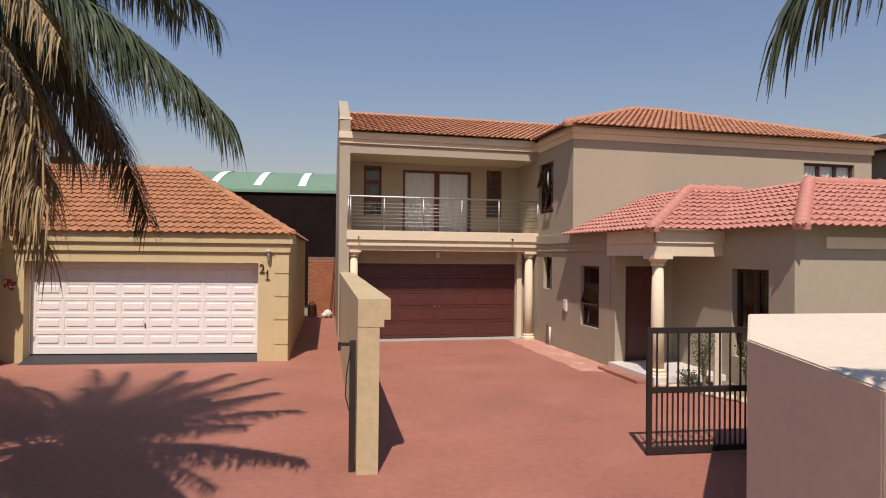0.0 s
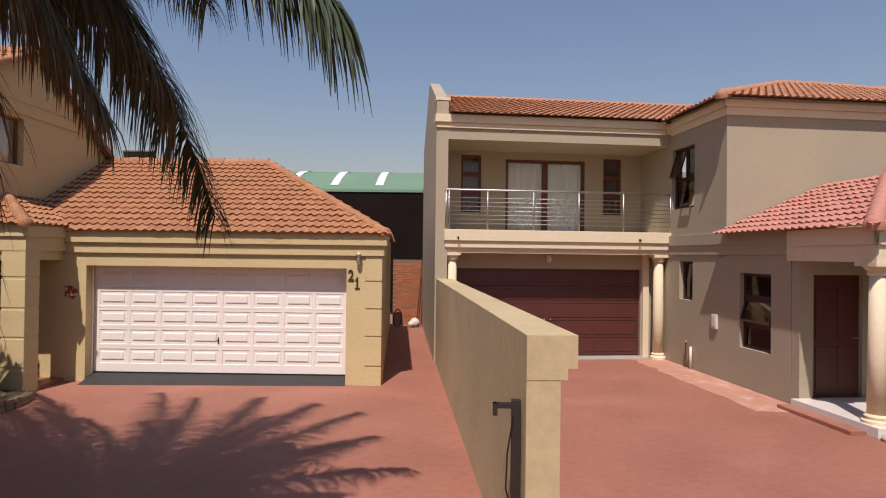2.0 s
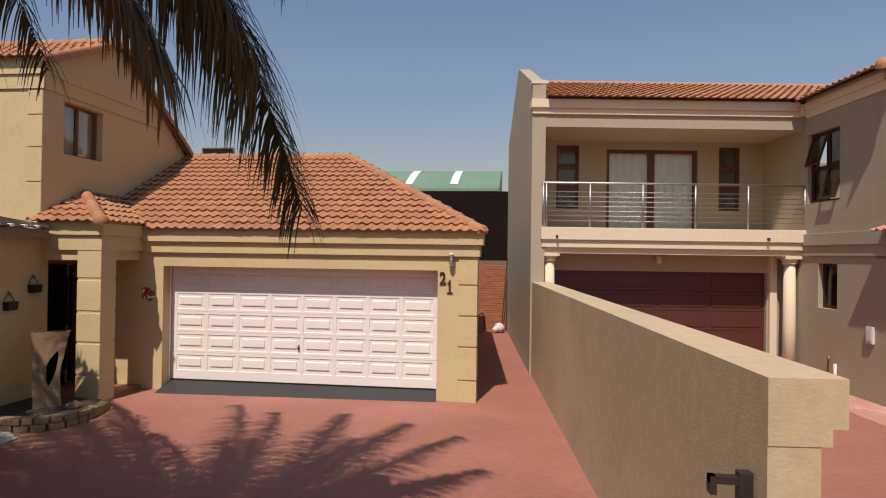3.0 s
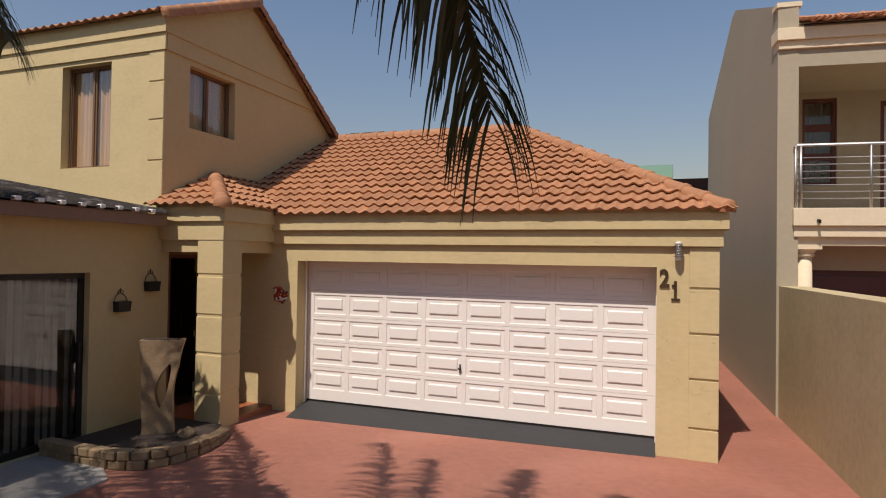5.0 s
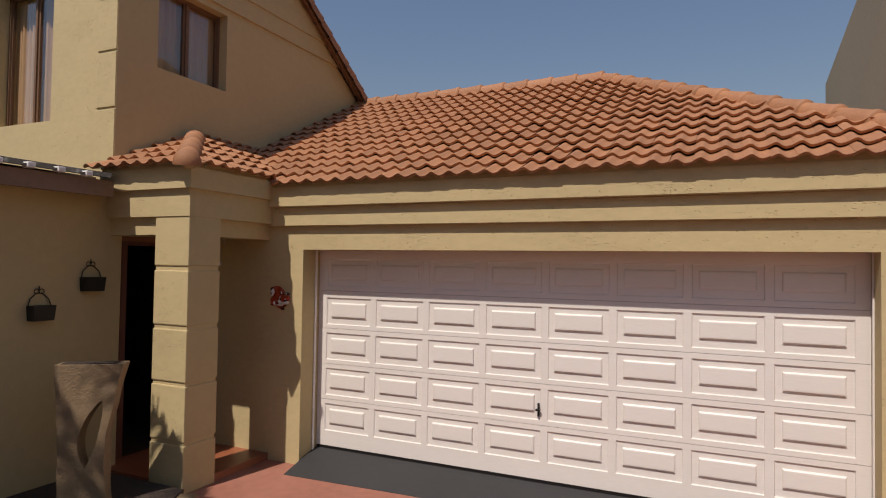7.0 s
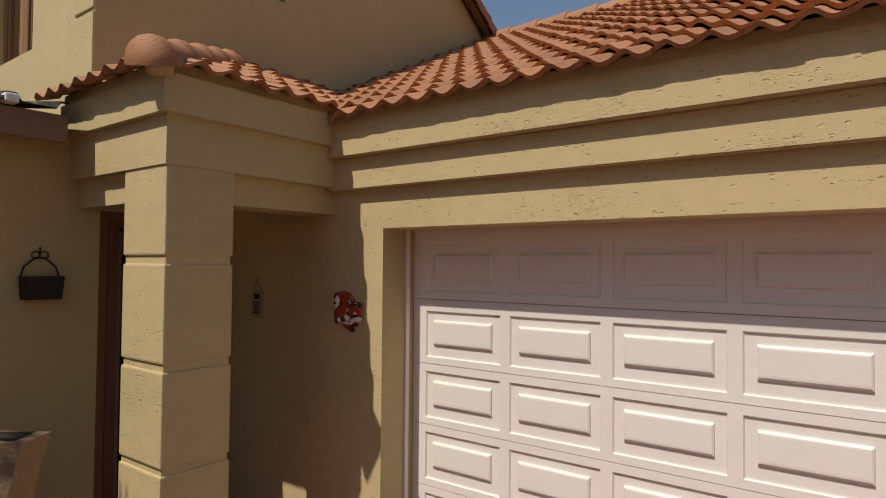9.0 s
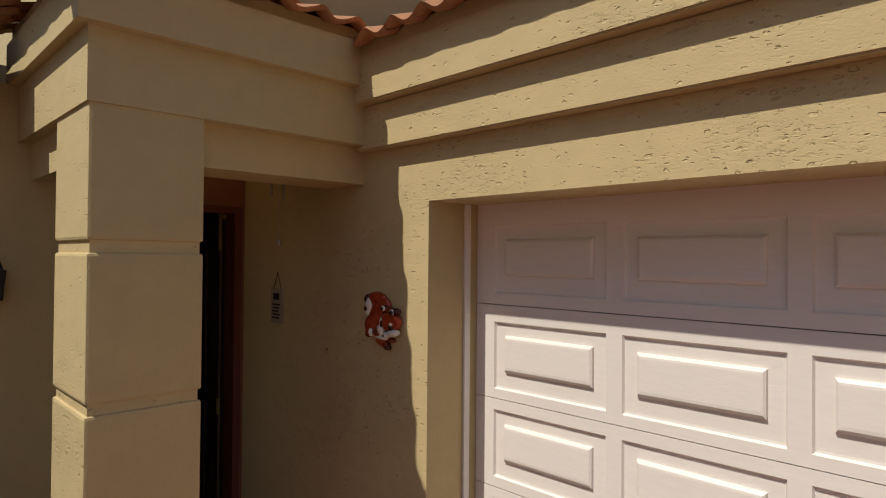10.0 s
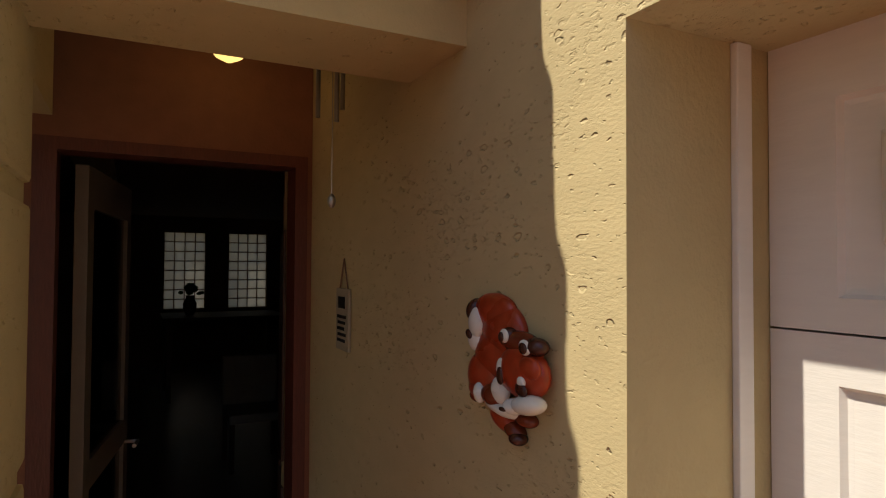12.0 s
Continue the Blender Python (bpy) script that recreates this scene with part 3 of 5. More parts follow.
loops = [ring(i, PW - i, -PH + i * (1.3 if i > 0.05 else 1.0), -i, y) for i, y in ((0, 0), (0.006, 0.01), (0.014, 0.011), (0.056, 0.011), (0.058, 0.001), (0.066, -0.005), (0.074, -0.006))]
for a, b in zip(loops, loops[1:]):
    for i in range(4):
        bm.faces.new((a[i], a[(i + 1) % 4], b[(i + 1) % 4], b[i]))
bm.faces.new(loops[-1])
panel_mesh = finish(bm, "panel", WHITE_PAINT)
for (z0, z1), top in zip(rows, tops):
    holes = [(0.092 + PITCH * i, 0.092 + PITCH * i + PW, top - PH, top) for i in range(8)]
    sec = part("door_section", wall(-0.01, 4.925, z0, z1, 0.03, holes), WHITE_PAINT, door)
    for h in holes:
        shared("panel", panel_mesh, sec, pose(h[0], 0, h[3]))
bm = boxes((2.404, 2.421, -0.018, 0, 0.61, 0.73), (2.39, 2.435, -0.036, -0.018, 0.66, 0.68), bevel=0.003)
part("handle", bm, BLACK_METAL, door, "black T-shaped door handle")
part("bottom_seal", boxes((0.0, 4.915, -0.004, 0.03, -0.02, 0.043)), BLACK_METAL, door, "black rubber seal")
part("door_back", boxes((-0.03, 4.9, 0.05, 0.07, -0.1, 2.15)), SHED_AND_ROOM_DARK, door)
bm = boxes((0.0, 0.013, 0.205, 0.238, GROUND, 2.099), (4.93, 4.943, 0.205, 0.238, GROUND, 2.099), bevel=0.003)
thing("door_jamb_trim", "pale steel jamb strips beside the garage door", "trim", kind="structure", bm=bm, material=WHITE_PAINT)
bm = bmesh.new()
vs = [bm.verts.new(p) for p in ((0.0, 0.3, 0.02), (4.944, 0.3, 0.02), (4.95, -0.08, GROUND + 0.004), (0.05, -0.3, GROUND + 0.004), (0.0, 0.3, GROUND - 0.05), (4.944, 0.3, GROUND - 0.05), (4.95, -0.08, GROUND - 0.05), (0.05, -0.3, GROUND - 0.05))]
for f in ((0, 1, 2, 3), (0, 4, 5, 1), (3, 2, 6, 7), (0, 3, 7, 4), (1, 5, 6, 2)):
    bm.faces.new([vs[i] for i in f])
thing("door_ramp", "black bitumen ramp before the garage door", "ramp", kind="structure", bm=bm, material=BITUMEN)

# garage roof
EZ = 2.755
RISE = 4.6 - EZ
PEAK, RIDGE_L = (2.4, 3.5, 4.6), (-1.6, 3.5, 4.6)
groof = thing("roof_garage", "weathered terracotta tiled hip roof of the garage", "roof", kind="structure")
roof_plane(groof, (-1.6, -0.15, EZ), (5.74, -0.15, EZ), (0, 3.65, RISE), [(-0.3, -0.15), (5.74, -0.15), (2.4, 3.5), (-1.59, 3.5), (-1.59, 1.05)], TILE, joined=False, joined_from=7)
roof_plane(groof, (5.74, -0.15, EZ), (5.09, 8.0, EZ), (-3.05, -0.24, RISE), [(5.74, -0.15), (5.09, 8.0), (2.06, 7.75), (2.4, 3.5)], TILE_FAR)
roof_plane(groof, (2.4, 7.4, EZ), (-1.6, 7.4, EZ), (0, -3.9, RISE), [(2.4, 7.4), (-1.6, 7.4), (-1.6, 3.5), (2.4, 3.5)], TILE_FAR)
ridge_tiles(groof, (5.7, -0.11, EZ + 0.055), (2.4, 3.5, 4.64), TILE, r=0.1, skirt=0.08)
ridge_tiles(groof, (2.4, 3.5, 4.64), (-1.58, 3.5, 4.64), TILE)

# ---- porch ----
thing("porch_floor", "red polished porch floor", "floor", kind="structure", bm=boxes((-1.6, -0.4, -1.1, 0, GROUND, GROUND + 0.07)), material=FLOOR_RED)
col = thing("porch_column", "square khaki plaster porch column with grooves", "column", kind="structure", m=pose(-0.588, -0.952, 0))
part("core", boxes((-0.199, 0.199, -0.179, 0.179, GROUND, 2.3)), PLASTER, col)
for z0, z1 in ((GROUND, 0.325), (0.358, 0.848), (0.882, 1.348), (1.386, 1.876), (1.918, 2.4)):
    smooth_sides(part("column_block", boxes((-0.21, 0.21, -0.19, 0.19, z0, z1), bevel=0.011), PLASTER, col))
beam = thing("porch_beam", "khaki plaster porch beam with stepped mouldings", "beam", kind="structure",
             bm=boxes((-1.5, -0.44, -1.1, -0.8, 2.2, 2.78), (-0.72, -0.44, -0.8, 0.0, 2.2, 2.78)), material=PLASTER)
smooth_sides(beam)
for x1, y0, z0, z1 in ((-0.37, -1.15, 2.365, 2.612), (-0.325, -1.19, 2.612, 2.8)):
    bm = bmesh.new()
    prism(bm, [(-1.5, y0), (x1, y0), (x1, 0.0), (-0.45, 0.0), (-0.45, -1.05), (-1.5, -1.05)], z0, z1)
    smooth_sides(part("moulding", bm, PLASTER, beam))
part("eave_bedding", boxes((-1.5, -0.365, -1.17, -1.0, 2.801, 2.866), (-0.5, -0.364, -0.999, -0.05, 2.801, 2.865), (-0.6, -0.405, -1.12, -0.02, 2.802, 2.884), (-1.55, -0.601, -1.08, -0.01, 2.79, 2.9)), PLASTER_SMOOTH, beam)
thing("porch_ceiling", "dull plastered porch ceiling", "ceiling", kind="structure", bm=boxes((-1.6, -0.5, -1.05, 0, 2.5, 2.6)), material=PLASTER_SMOOTH)
proof = thing("roof_porch", "small terracotta hip roof over the porch", "roof", kind="structure")
PS = 0.445
roof_plane(proof, (-1.6, -1.25, 2.818), (-0.31, -1.25, 2.818), (0, 1.3, 1.3 * PS), [(-1.6, -1.25), (-0.31, -1.25), (-1.58, 0.05), (-1.6, 0.05)], TILE, joined=False)
roof_plane(proof, (-0.31, -1.25, 2.825), (-0.31, 1.2, 2.825), (-1.3, 0, 1.3 * PS), [(-0.31, -1.25), (-0.31, -0.1), (-1.59, 1.08), (-1.59, 0.05)], TILE, joined=False)
ridge_tiles(proof, (-0.275, -1.285, 2.865), (-1.58, 0.05, 3.435), TILE, r=0.102, step=0.36, skirt=0.075)
bm = bmesh.new()
blob(bm, (-0.36, -1.2, 2.835), (0.075, 0.075, 0.06), 12, 0.4, 9)
part("mortar_bed", bm, PLASTER, proof, "rough mortar under the hip end", smooth=True)

# ---- left house ----
LX, LY = -1.6, -0.97
LV = pose(0, LY, 0)
lh = thing("wall_left_house_front", "pitted khaki plaster upper front wall", "wall", kind="structure", m=LV,
           bm=wall(-9.0, LX - 0.249, 2.5, 5.5, 0.25, [(-3.61, -2.61, 3.44, 4.985)]), material=PLASTER)
part("lower_band", boxes((-9.0, LX + 0.03, -0.03, 0, 5.05, 5.29)), PLASTER, lh)
part("upper_band", boxes((-9.0, LX + 0.06, -0.06, 0, 5.29, 5.5)), PLASTER, lh)
part("eave_bedding", boxes((-9.0, LX + 0.03, -0.045, 0.2, 5.501, 5.575)), PLASTER_SMOOTH, lh)
LG = pose(LX, 0, 0, 0, 0, 90)
gside = thing("wall_left_house_gable", "shaded khaki plaster gable wall", "wall", kind="structure", m=LG, bm=None)
part("gable_wall", wall(LY, 3.6, GROUND, 4.62, 0.249, [(-0.49, 0.51, 4.04, 4.7), (-0.83, -0.045, GROUND - 1, 2.14)]), PLASTER_SMOOTH, gside)
bm = bmesh.new()
for u0, u1, prof in ((LY, -0.49, [(LY, 4.62), (-0.49, 4.62), (-0.49, 5.74), (LY, 5.5)]), (0.51, 3.6, [(0.51, 4.62), (3.5, 4.62), (0.85, 6.38), (0.51, 6.22)]),
                     (-0.49, 0.51, [(-0.49, 4.97), (0.51, 4.97), (0.51, 6.22), (-0.49, 5.74)])):
    side_prism(bm, prof, 0.0, 0.249)
part("gable_top", bm, PLASTER_SMOOTH, gside)
bm = bmesh.new()
side_prism(bm, [(LY + 0.01, 5.05), (2.85, 5.05), (2.48, 5.29), (LY + 0.01, 5.29)], -0.03, 0.0)
part("gable_band", bm, PLASTER_SMOOTH, gside)
bm = bmesh.new()
side_prism(bm, [(LY, 5.29), (2.48, 5.29), (0.85, 6.36), (LY, 5.5)], -0.05, 0.0)
part("gable_field", bm, PLASTER_SMOOTH, gside)
for z0, z1 in ((2.9, 3.478), (3.502, 4.058), (4.082, 4.6), (4.624, 5.045)):
    part("quoin_block", boxes((-0.28, -0.003, -0.012, 0.2, z0, z1), bevel=0.005), PLASTER, lh, m=pose(LX, 0, 0))
window("window_1", LV, -3.61, -2.61, 3.44, 4.985, 0.13, WOOD_BROWN, 2, 1, GLASS, CURTAIN, label="brown wooden casement window with beige curtains", bar=0.032, rail=0.028)
window("window_2", LG, -0.49, 0.51, 4.04, 4.97, 0.12, WOOD_BROWN, 2, 1, GLASS, CURTAIN, label="brown wooden window with beige curtains in shade", bar=0.032, rail=0.028)
lroof = thing("roof_left_house", "terracotta tiled gable roof of the house", "roof", kind="structure")
roof_plane(lroof, (-9.0, -1.1, 5.54), (-1.45, -1.1, 5.54), (0, 2.1, 0.96), [(-9.0, -1.1), (-1.45, -1.1), (-1.45, 0.85), (-9.0, 0.85)], TILE_FAR)
roof_plane(lroof, (-1.45, 3.75, 4.5), (-9, 3.75, 4.5), (0, -2.9, 1.95), [(-1.45, 3.75), (-9, 3.75), (-9, 0.85), (-1.45, 0.85)], TILE_FAR)
bm = bmesh.new()
side_prism(bm, [(3.78, 4.38), (3.78, 4.56), (0.85, 6.5), (-1.12, 5.56), (-1.12, 5.46), (0.85, 6.34)], -0.15, -0.1)
part("verge_board", bm, WOOD_BROWN, lroof, m=LG)
ridge_tiles(lroof, (-1.46, -1.14, 5.57), (-1.46, 0.85, 6.49), TILE, r=0.06, step=0.27, name="verge_tile", skirt=0.14)
ridge_tiles(lroof, (-1.46, 3.8, 4.53), (-1.46, 0.85, 6.49), TILE, r=0.06, step=0.27, name="verge_tile", skirt=0.14)
ridge_tiles(lroof, (-1.45, 0.85, 6.48), (-9, 0.85, 6.48), TILE)

# ---- side wing with sliding door ----
WG = pose(-1.45, 0, 0, 0, 0, 90)
wing = thing("wall_side_wing", "shaded khaki plaster wing wall", "wall", kind="structure", m=WG,
             bm=wall(-9.0, LY - 0.005, GROUND - 0.1, 2.62, 0.15, [(-4.7, -2.2, GROUND + 0.02, 1.93)]), material=PLASTER_SMOOTH)
slide = thing("sliding_door", "dark framed glass sliding door with white vertical blinds", "sliding door", m=WG)
for a0, a1, d in ((-4.7, -3.42, 0.05), (-3.5, -2.2, 0.09)):
    fr = part("door_leaf", wall(a0, a1, GROUND + 0.02, 1.93, 0.035, [(a0 + 0.07, a1 - 0.07, GROUND + 0.1, 1.86)], v0=d), BLACK_METAL, slide)
    p = part("pane", boxes((a0 + 0.07, a1 - 0.07, d + 0.014, d + 0.02, GROUND + 0.1, 1.86)), GLASS_MID, fr)
    p.visible_shadow = False
part("pull_handle", boxes((-2.3, -2.27, 0.035, 0.09, 0.85, 1.1), bevel=0.006), BLACK_METAL, slide)
bm = bmesh.new()
for i in range(22):
    x = -4.66 + i * 0.114
    y = 0.2 + 0.03 * math.sin(i * 2.1)
    bm.faces.new([bm.verts.new(p) for p in ((x, y, GROUND + 0.05), (x + 0.095, y + 0.045, GROUND + 0.05), (x + 0.095, y + 0.045, 1.9), (x, y, 1.9))])
blind = thing("vertical_blind", "white vertical blinds behind the sliding door", "blind", m=WG, bm=bm, material=CURTAIN_WHITE)
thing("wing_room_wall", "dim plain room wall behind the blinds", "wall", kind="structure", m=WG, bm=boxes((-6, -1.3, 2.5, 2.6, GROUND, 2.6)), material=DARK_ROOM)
zroof = thing("roof_wing", "corrugated zinc lean-to roof, weathered dark", "roof", kind="structure")
bm = bmesh.new()
prev = None
rib = ((0.0, 0), (0.16, 0), (0.185, 0.042), (0.225, 0.042), (0.25, 0))
for i in range(31):
    for o, h in rib[:-1]:
        y = -9.0 + i * 0.25 + o
        cur = [bm.verts.new((-1.16, y, 2.712 + h)), bm.verts.new((-6.5, y, 3.55 + h)), bm.verts.new((-6.5, y, 3.544 + h)), bm.verts.new((-1.16, y, 2.706 + h))]
        if prev:
            for k in range(4):
                bm.faces.new((prev[k], cur[k], cur[(k + 1) % 4], prev[(k + 1) % 4]))
        prev = cur
part("corrugated_sheet", bm, ROOF_SHEET, zroof)
# Small pale blocks along the eave, added as painted highlights.
rib_glint = finish(boxes((-1.23, -1.145, 0.02, 0.085, -0.015, 0.034), bevel=0.012), "rib_glint", RIB_GLINT)
for i in range(30):
    shared("rib_glint", rib_glint, zroof, pose(0, -9.0 + i * 0.25 + 0.15, 2.712))
part("gutter_board", boxes((-1.25, -1.21, -9.0, -1.26, 2.54, 2.69), bevel=0.006), GUTTER, zroof, "brown fascia gutter")
part("soffit", boxes((-1.45, -1.25, -9.0, -1.26, 2.6, 2.63)), GUTTER, zroof)


def wall_pot(y, z):
    p = thing("hanging_wall_pot", "black box-shaped wall pot on a scrolled wire hanger", "plant pot", group="wall pots", m=pose(-1.45, y, z, 0, 0, 90))
    bm = bmesh.new()
    lo, hi = [], []
    for x, y in ((-1, 0), (-1, 0.9), (-0.94, 1), (0.94, 1), (1, 0.9), (1, 0)):
        lo.append(bm.verts.new((x * 0.092, -0.002 - 0.09 * y, -0.07)))
        hi.append(bm.verts.new((x * 0.102, -0.002 - 0.1 * y, 0.06)))
    for i in range(5):
        bm.faces.new((lo[i], lo[i + 1], hi[i + 1], hi[i]))
    bm.faces.new(lo)
    bm.faces.new(hi)
    bm.faces.new((lo[0], hi[0], hi[-1], lo[-1]))
    part("pot", bm, BLACK_METAL, p)
    bm = bmesh.new()
    tube(bm, [(-0.097, -0.02, 0.06), (-0.08, -0.015, 0.115), (-0.025, -0.01, 0.165), (0.025, -0.01, 0.165), (0.08, -0.015, 0.115), (0.097, -0.02, 0.06)], 0.005)
    for sgn in (-1, 1):
        tube(bm, [(0.0, -0.01, 0.165)] + [(sgn * (0.022 - 0.022 * math.cos(a * 0.9)), -0.01, 0.18 + 0.022 * math.sin(a * 0.9)) for a in range(7)], 0.004)
    tube(bm, [(0, -0.01, 0.16), (0, -0.01, 0.225)], 0.005)
    part("hanger", bm, BLACK_METAL, p, "scrolled black wire hanger")
    return p


wall_pot(-1.3, 1.74)
wall_pot(-1.77, 1.5)

# ---- planter ----
bm = bmesh.new()
prism(bm, [(-1.44, -2.68), (-0.35, -2.68), (-0.05, -2.45), (0.0, -2.05), (-0.1, -1.65), (-0.3, -1.2), (-1.44, -1.2)], GROUND, GROUND + 0.09)
thing("planter_soil", "dark soil in the low planter", "soil", kind="structure", bm=bm, material=SOIL)
edge = thing("planter_edging", "low curved sandstone edging round a planter", "edging", kind="structure")
curve = [Vector(p) for p in ((-1.43, -2.74), (-0.8, -2.77), (-0.35, -2.75), (-0.08, -2.65), (0.06, -2.4), (0.08, -2.05), (0.0, -1.62), (-0.2, -1.24))]
acc = [0.0]
for a, b in zip(curve, curve[1:]):
    acc.append(acc[-1] + (b - a).length)


def along(s):
    for i in range(len(curve) - 1):
        if s <= acc[i + 1] + 1e-6:
            return curve[i].lerp(curve[i + 1], (s - acc[i]) / (acc[i + 1] - acc[i]))
    return curve[-1]


rnd = random.Random(4)
for course in range(2):
    s = -0.06 * course
    while s < acc[-1] - 0.1:
        L = rnd.uniform(0.13, 0.22)
        a, b = along(max(s, 0)), along(min(s + L - 0.008, acc[-1]))
        mid = (max(s, 0) + L / 2) / acc[-1]
        h = 0.1 * (1 - 0.55 * max(0, (mid - 0.6) / 0.4))
        d = (b - a).normalized()
        nrm = Vector((-d.y, d.x))
        w = 0.075 + rnd.uniform(-0.008, 0.008)
        bm = bmesh.new()
        prism(bm, [tuple(a - nrm * w), tuple(b - nrm * w), tuple(b + nrm * w), tuple(a + nrm * w)], GROUND + course * h, GROUND + (course + 1) * h - 0.006 + rnd.uniform(-0.006, 0.006))
        bmesh.ops.bevel(bm, geom=bm.edges[:], offset=0.01, segments=1, affect="EDGES")
        part("edging_stone", bm, STONE, edge)
        s += L
bm = bmesh.new()
blob(bm, (-0.3, -1.8, 0.02), (0.11, 0.09, 0.085), 12, 0.35, 2)
thing("rock", "brown rounded rock in the planter", "rock", bm=bm, material=STONE, smooth=True)
for i, (x, y, r) in enumerate(((-0.45, -2.3, 0.06),)):
    bm = bmesh.new()
    blob(bm, (x, y, 0.0), (r, r * 0.8, r * 0.6), 10, 0.35, 5 + i)
    thing("rock", "small rock lying in the planter soil", "rock", bm=bm, material=STONE, smooth=True)


def urn():
    """A flat concrete garden vase with a leaf-shaped opening through it."""
    bm = bmesh.new()
    N = 40
    H = 1.14

    def lr(t):
        left = -0.2 - 0.035 * t + 0.015 * math.sin(t * math.pi)
        right = 0.17 - 0.025 * math.sin(min(t / 0.7, 1) * math.pi) + 0.1 * max(0, (t - 0.45) / 0.55) ** 1.6
        return left, right

    def hole(t):
        if 0.28 < t < 0.75:
            k = (t - 0.28) / 0.47
            c = 0.0 + 0.115 * k ** 1.3
            w = 0.088 * math.sin(k * math.pi) ** 0.75
            return c - w, c + w * 0.6
        return None

    for y in (-1, 1):
        prev = None
        for i in range(N + 1):
            t = i / N
            l, r = lr(t)
            th = 0.075 + 0.02 * t
            h = hole(t) or ((0.115 * min(max((t - 0.28) / 0.47, 0), 1) ** 1.3),) * 2
            row = [bm.verts.new((x, y * th, t * H)) for x in (l, h[0], h[1], r)]
            if prev:
                bm.faces.new((prev[0], prev[1], row[1], row[0]))
                bm.faces.new((prev[2], prev[3], row[3], row[2]))
                if hole(t) is None and hole((i - 1) / N) is None:
                    bm.faces.new((prev[1], prev[2], row[2], row[1]))
            prev = row
    bm.verts.ensure_lookup_table()
    n = 4 * (N + 1)
    for i in range(N):
        for k in (0, 1, 2, 3):
            if k in (1, 2) and hole(i / N) is None and hole((i + 1) / N) is None:
                continue
            a, b = bm.verts[4 * i + k], bm.verts[4 * i + 4 + k]
            c, d = bm.verts[n + 4 * i + 4 + k], bm.verts[n + 4 * i + k]
            if len({v.co.to_tuple(5) for v in (a, b, c, d)}) == 4:
                bm.faces.new((a, b, c, d))
    t0 = [bm.verts[4 * N + k] for k in (0, 3)]
    t1 = [bm.verts[n + 4 * N + k] for k in (3, 0)]
    bm.faces.new(t0 + t1)
    bmesh.ops.remove_doubles(bm, verts=bm.verts[:], dist=0.0008)
    for v in bm.verts:
        v.co += Vector((1, 1, 0)) * (noise.noise(v.co * 6) * 0.006)
    u = thing("garden_vase", "tall weathered concrete garden vase with a leaf-shaped opening", "vase", m=pose(-0.74, -1.78, GROUND + 0.08, 0, 0, 36))
    part("vase_body", bm, CONCRETE, u)
    part("vase_mouth", boxes((-0.2, 0.21, -0.06, 0.06, 1.141, 1.146)), SOIL, u)


urn()

# ---- things on the garage wall ----
lamp = thing("wall_light", "ribbed grey metal wall light beside the house number", "lamp", m=pose(5.18, 0, 2.2))
bm = bmesh.new()
for i in range(5):
    z = 0.02 + i * 0.03
    lathe(bm, [(0.025, z), (0.048, z + 0.004), (0.05, z + 0.012), (0.025, z + 0.016)], 0, -0.08, 16)
part("ring", bm, ZINC, lamp, smooth=True)
bm = bmesh.new()
lathe(bm, [(0.03, -0.02), (0.032, 0.0), (0.03, 0.16), (0.042, 0.17), (0.038, 0.19), (0.015, 0.2)], 0, -0.08, 14)
part("glass_tube", bm, WHITE_PLASTIC, lamp, smooth=True)
part("bracket", boxes((-0.03, 0.03, -0.055, 0, 0.04, 0.13), bevel=0.006), ZINC, lamp)
for ch, x, z in (("2", 5.03, 1.96), ("1", 5.15, 1.825)):
    bm = text_bm(ch, 0.29, 0.008)
    if ch == "1":
        box(bm, -0.055, 0.065, -0.107, -0.085, -0.008, 0.008)
        box(bm, -0.05, -0.012, 0.05, 0.075, -0.008, 0.008)
    ob = thing("house_number", "bronze house numeral " + ch, "number", group="house number", m=pose(x, -0.012, z, 90, 0, 0), bm=bm, material=BRONZE)
    ob.scale = (0.8, 1, 1)

# squirrel-shaped plaque, one mesh
bm = bmesh.new()


def lump(c, r, slot, seg=14, turn=0.0):
    vs = blob(bm, (0, 0, 0), (r[0], r[2] * 0.75, r[1]), seg)
    rot = Matrix.Rotation(turn, 4, "Y")
    for v in vs:
        v.co = rot @ v.co + Vector((c[0], c[2], c[1]))
    for f in {f for v in vs for f in v.link_faces}:
        f.material_index = slot
        f.smooth = True


def relief(cx, cy, rx, ry, out, deep, slot, turn=0.0, seg=16):
    lump(((cx - 367) * 0.000596, (477 - cy) * 0.000312, out), (rx * 0.000596, ry * 0.000312, deep), slot, seg, turn)


relief(285, 195, 118, 112, -0.006, 0.026, 0)
relief(335, 300, 118, 165, -0.006, 0.028, 0)
relief(290, 440, 112, 150, -0.006, 0.03, 0)
relief(240, 570, 98, 150, -0.006, 0.034, 0)
relief(235, 650, 82, 75, -0.006, 0.034, 0)
relief(185, 200, 32, 78, -0.008, 0.03, 2, 0.12)
relief(212, 265, 40, 92, -0.02, 0.014, 1, -0.05)
relief(200, 365, 36, 70, -0.017, 0.014, 1, 0.16)
relief(188, 335, 20, 26, -0.026, 0.008, 2, 0.5)
relief(440, 330, 92, 60, -0.016, 0.026, 3)
relief(470, 480, 112, 140, -0.02, 0.034, 0)
relief(530, 440, 48, 60, -0.034, 0.014, 0)
relief(408, 308, 30, 52, -0.022, 0.024, 2, 0.1)
relief(416, 300, 21, 38, -0.037, 0.006, 1, 0.1)
relief(411, 306, 13, 27, -0.041, 0.005, 2, 0.1)
relief(535, 335, 42, 48, -0.022, 0.024, 2)
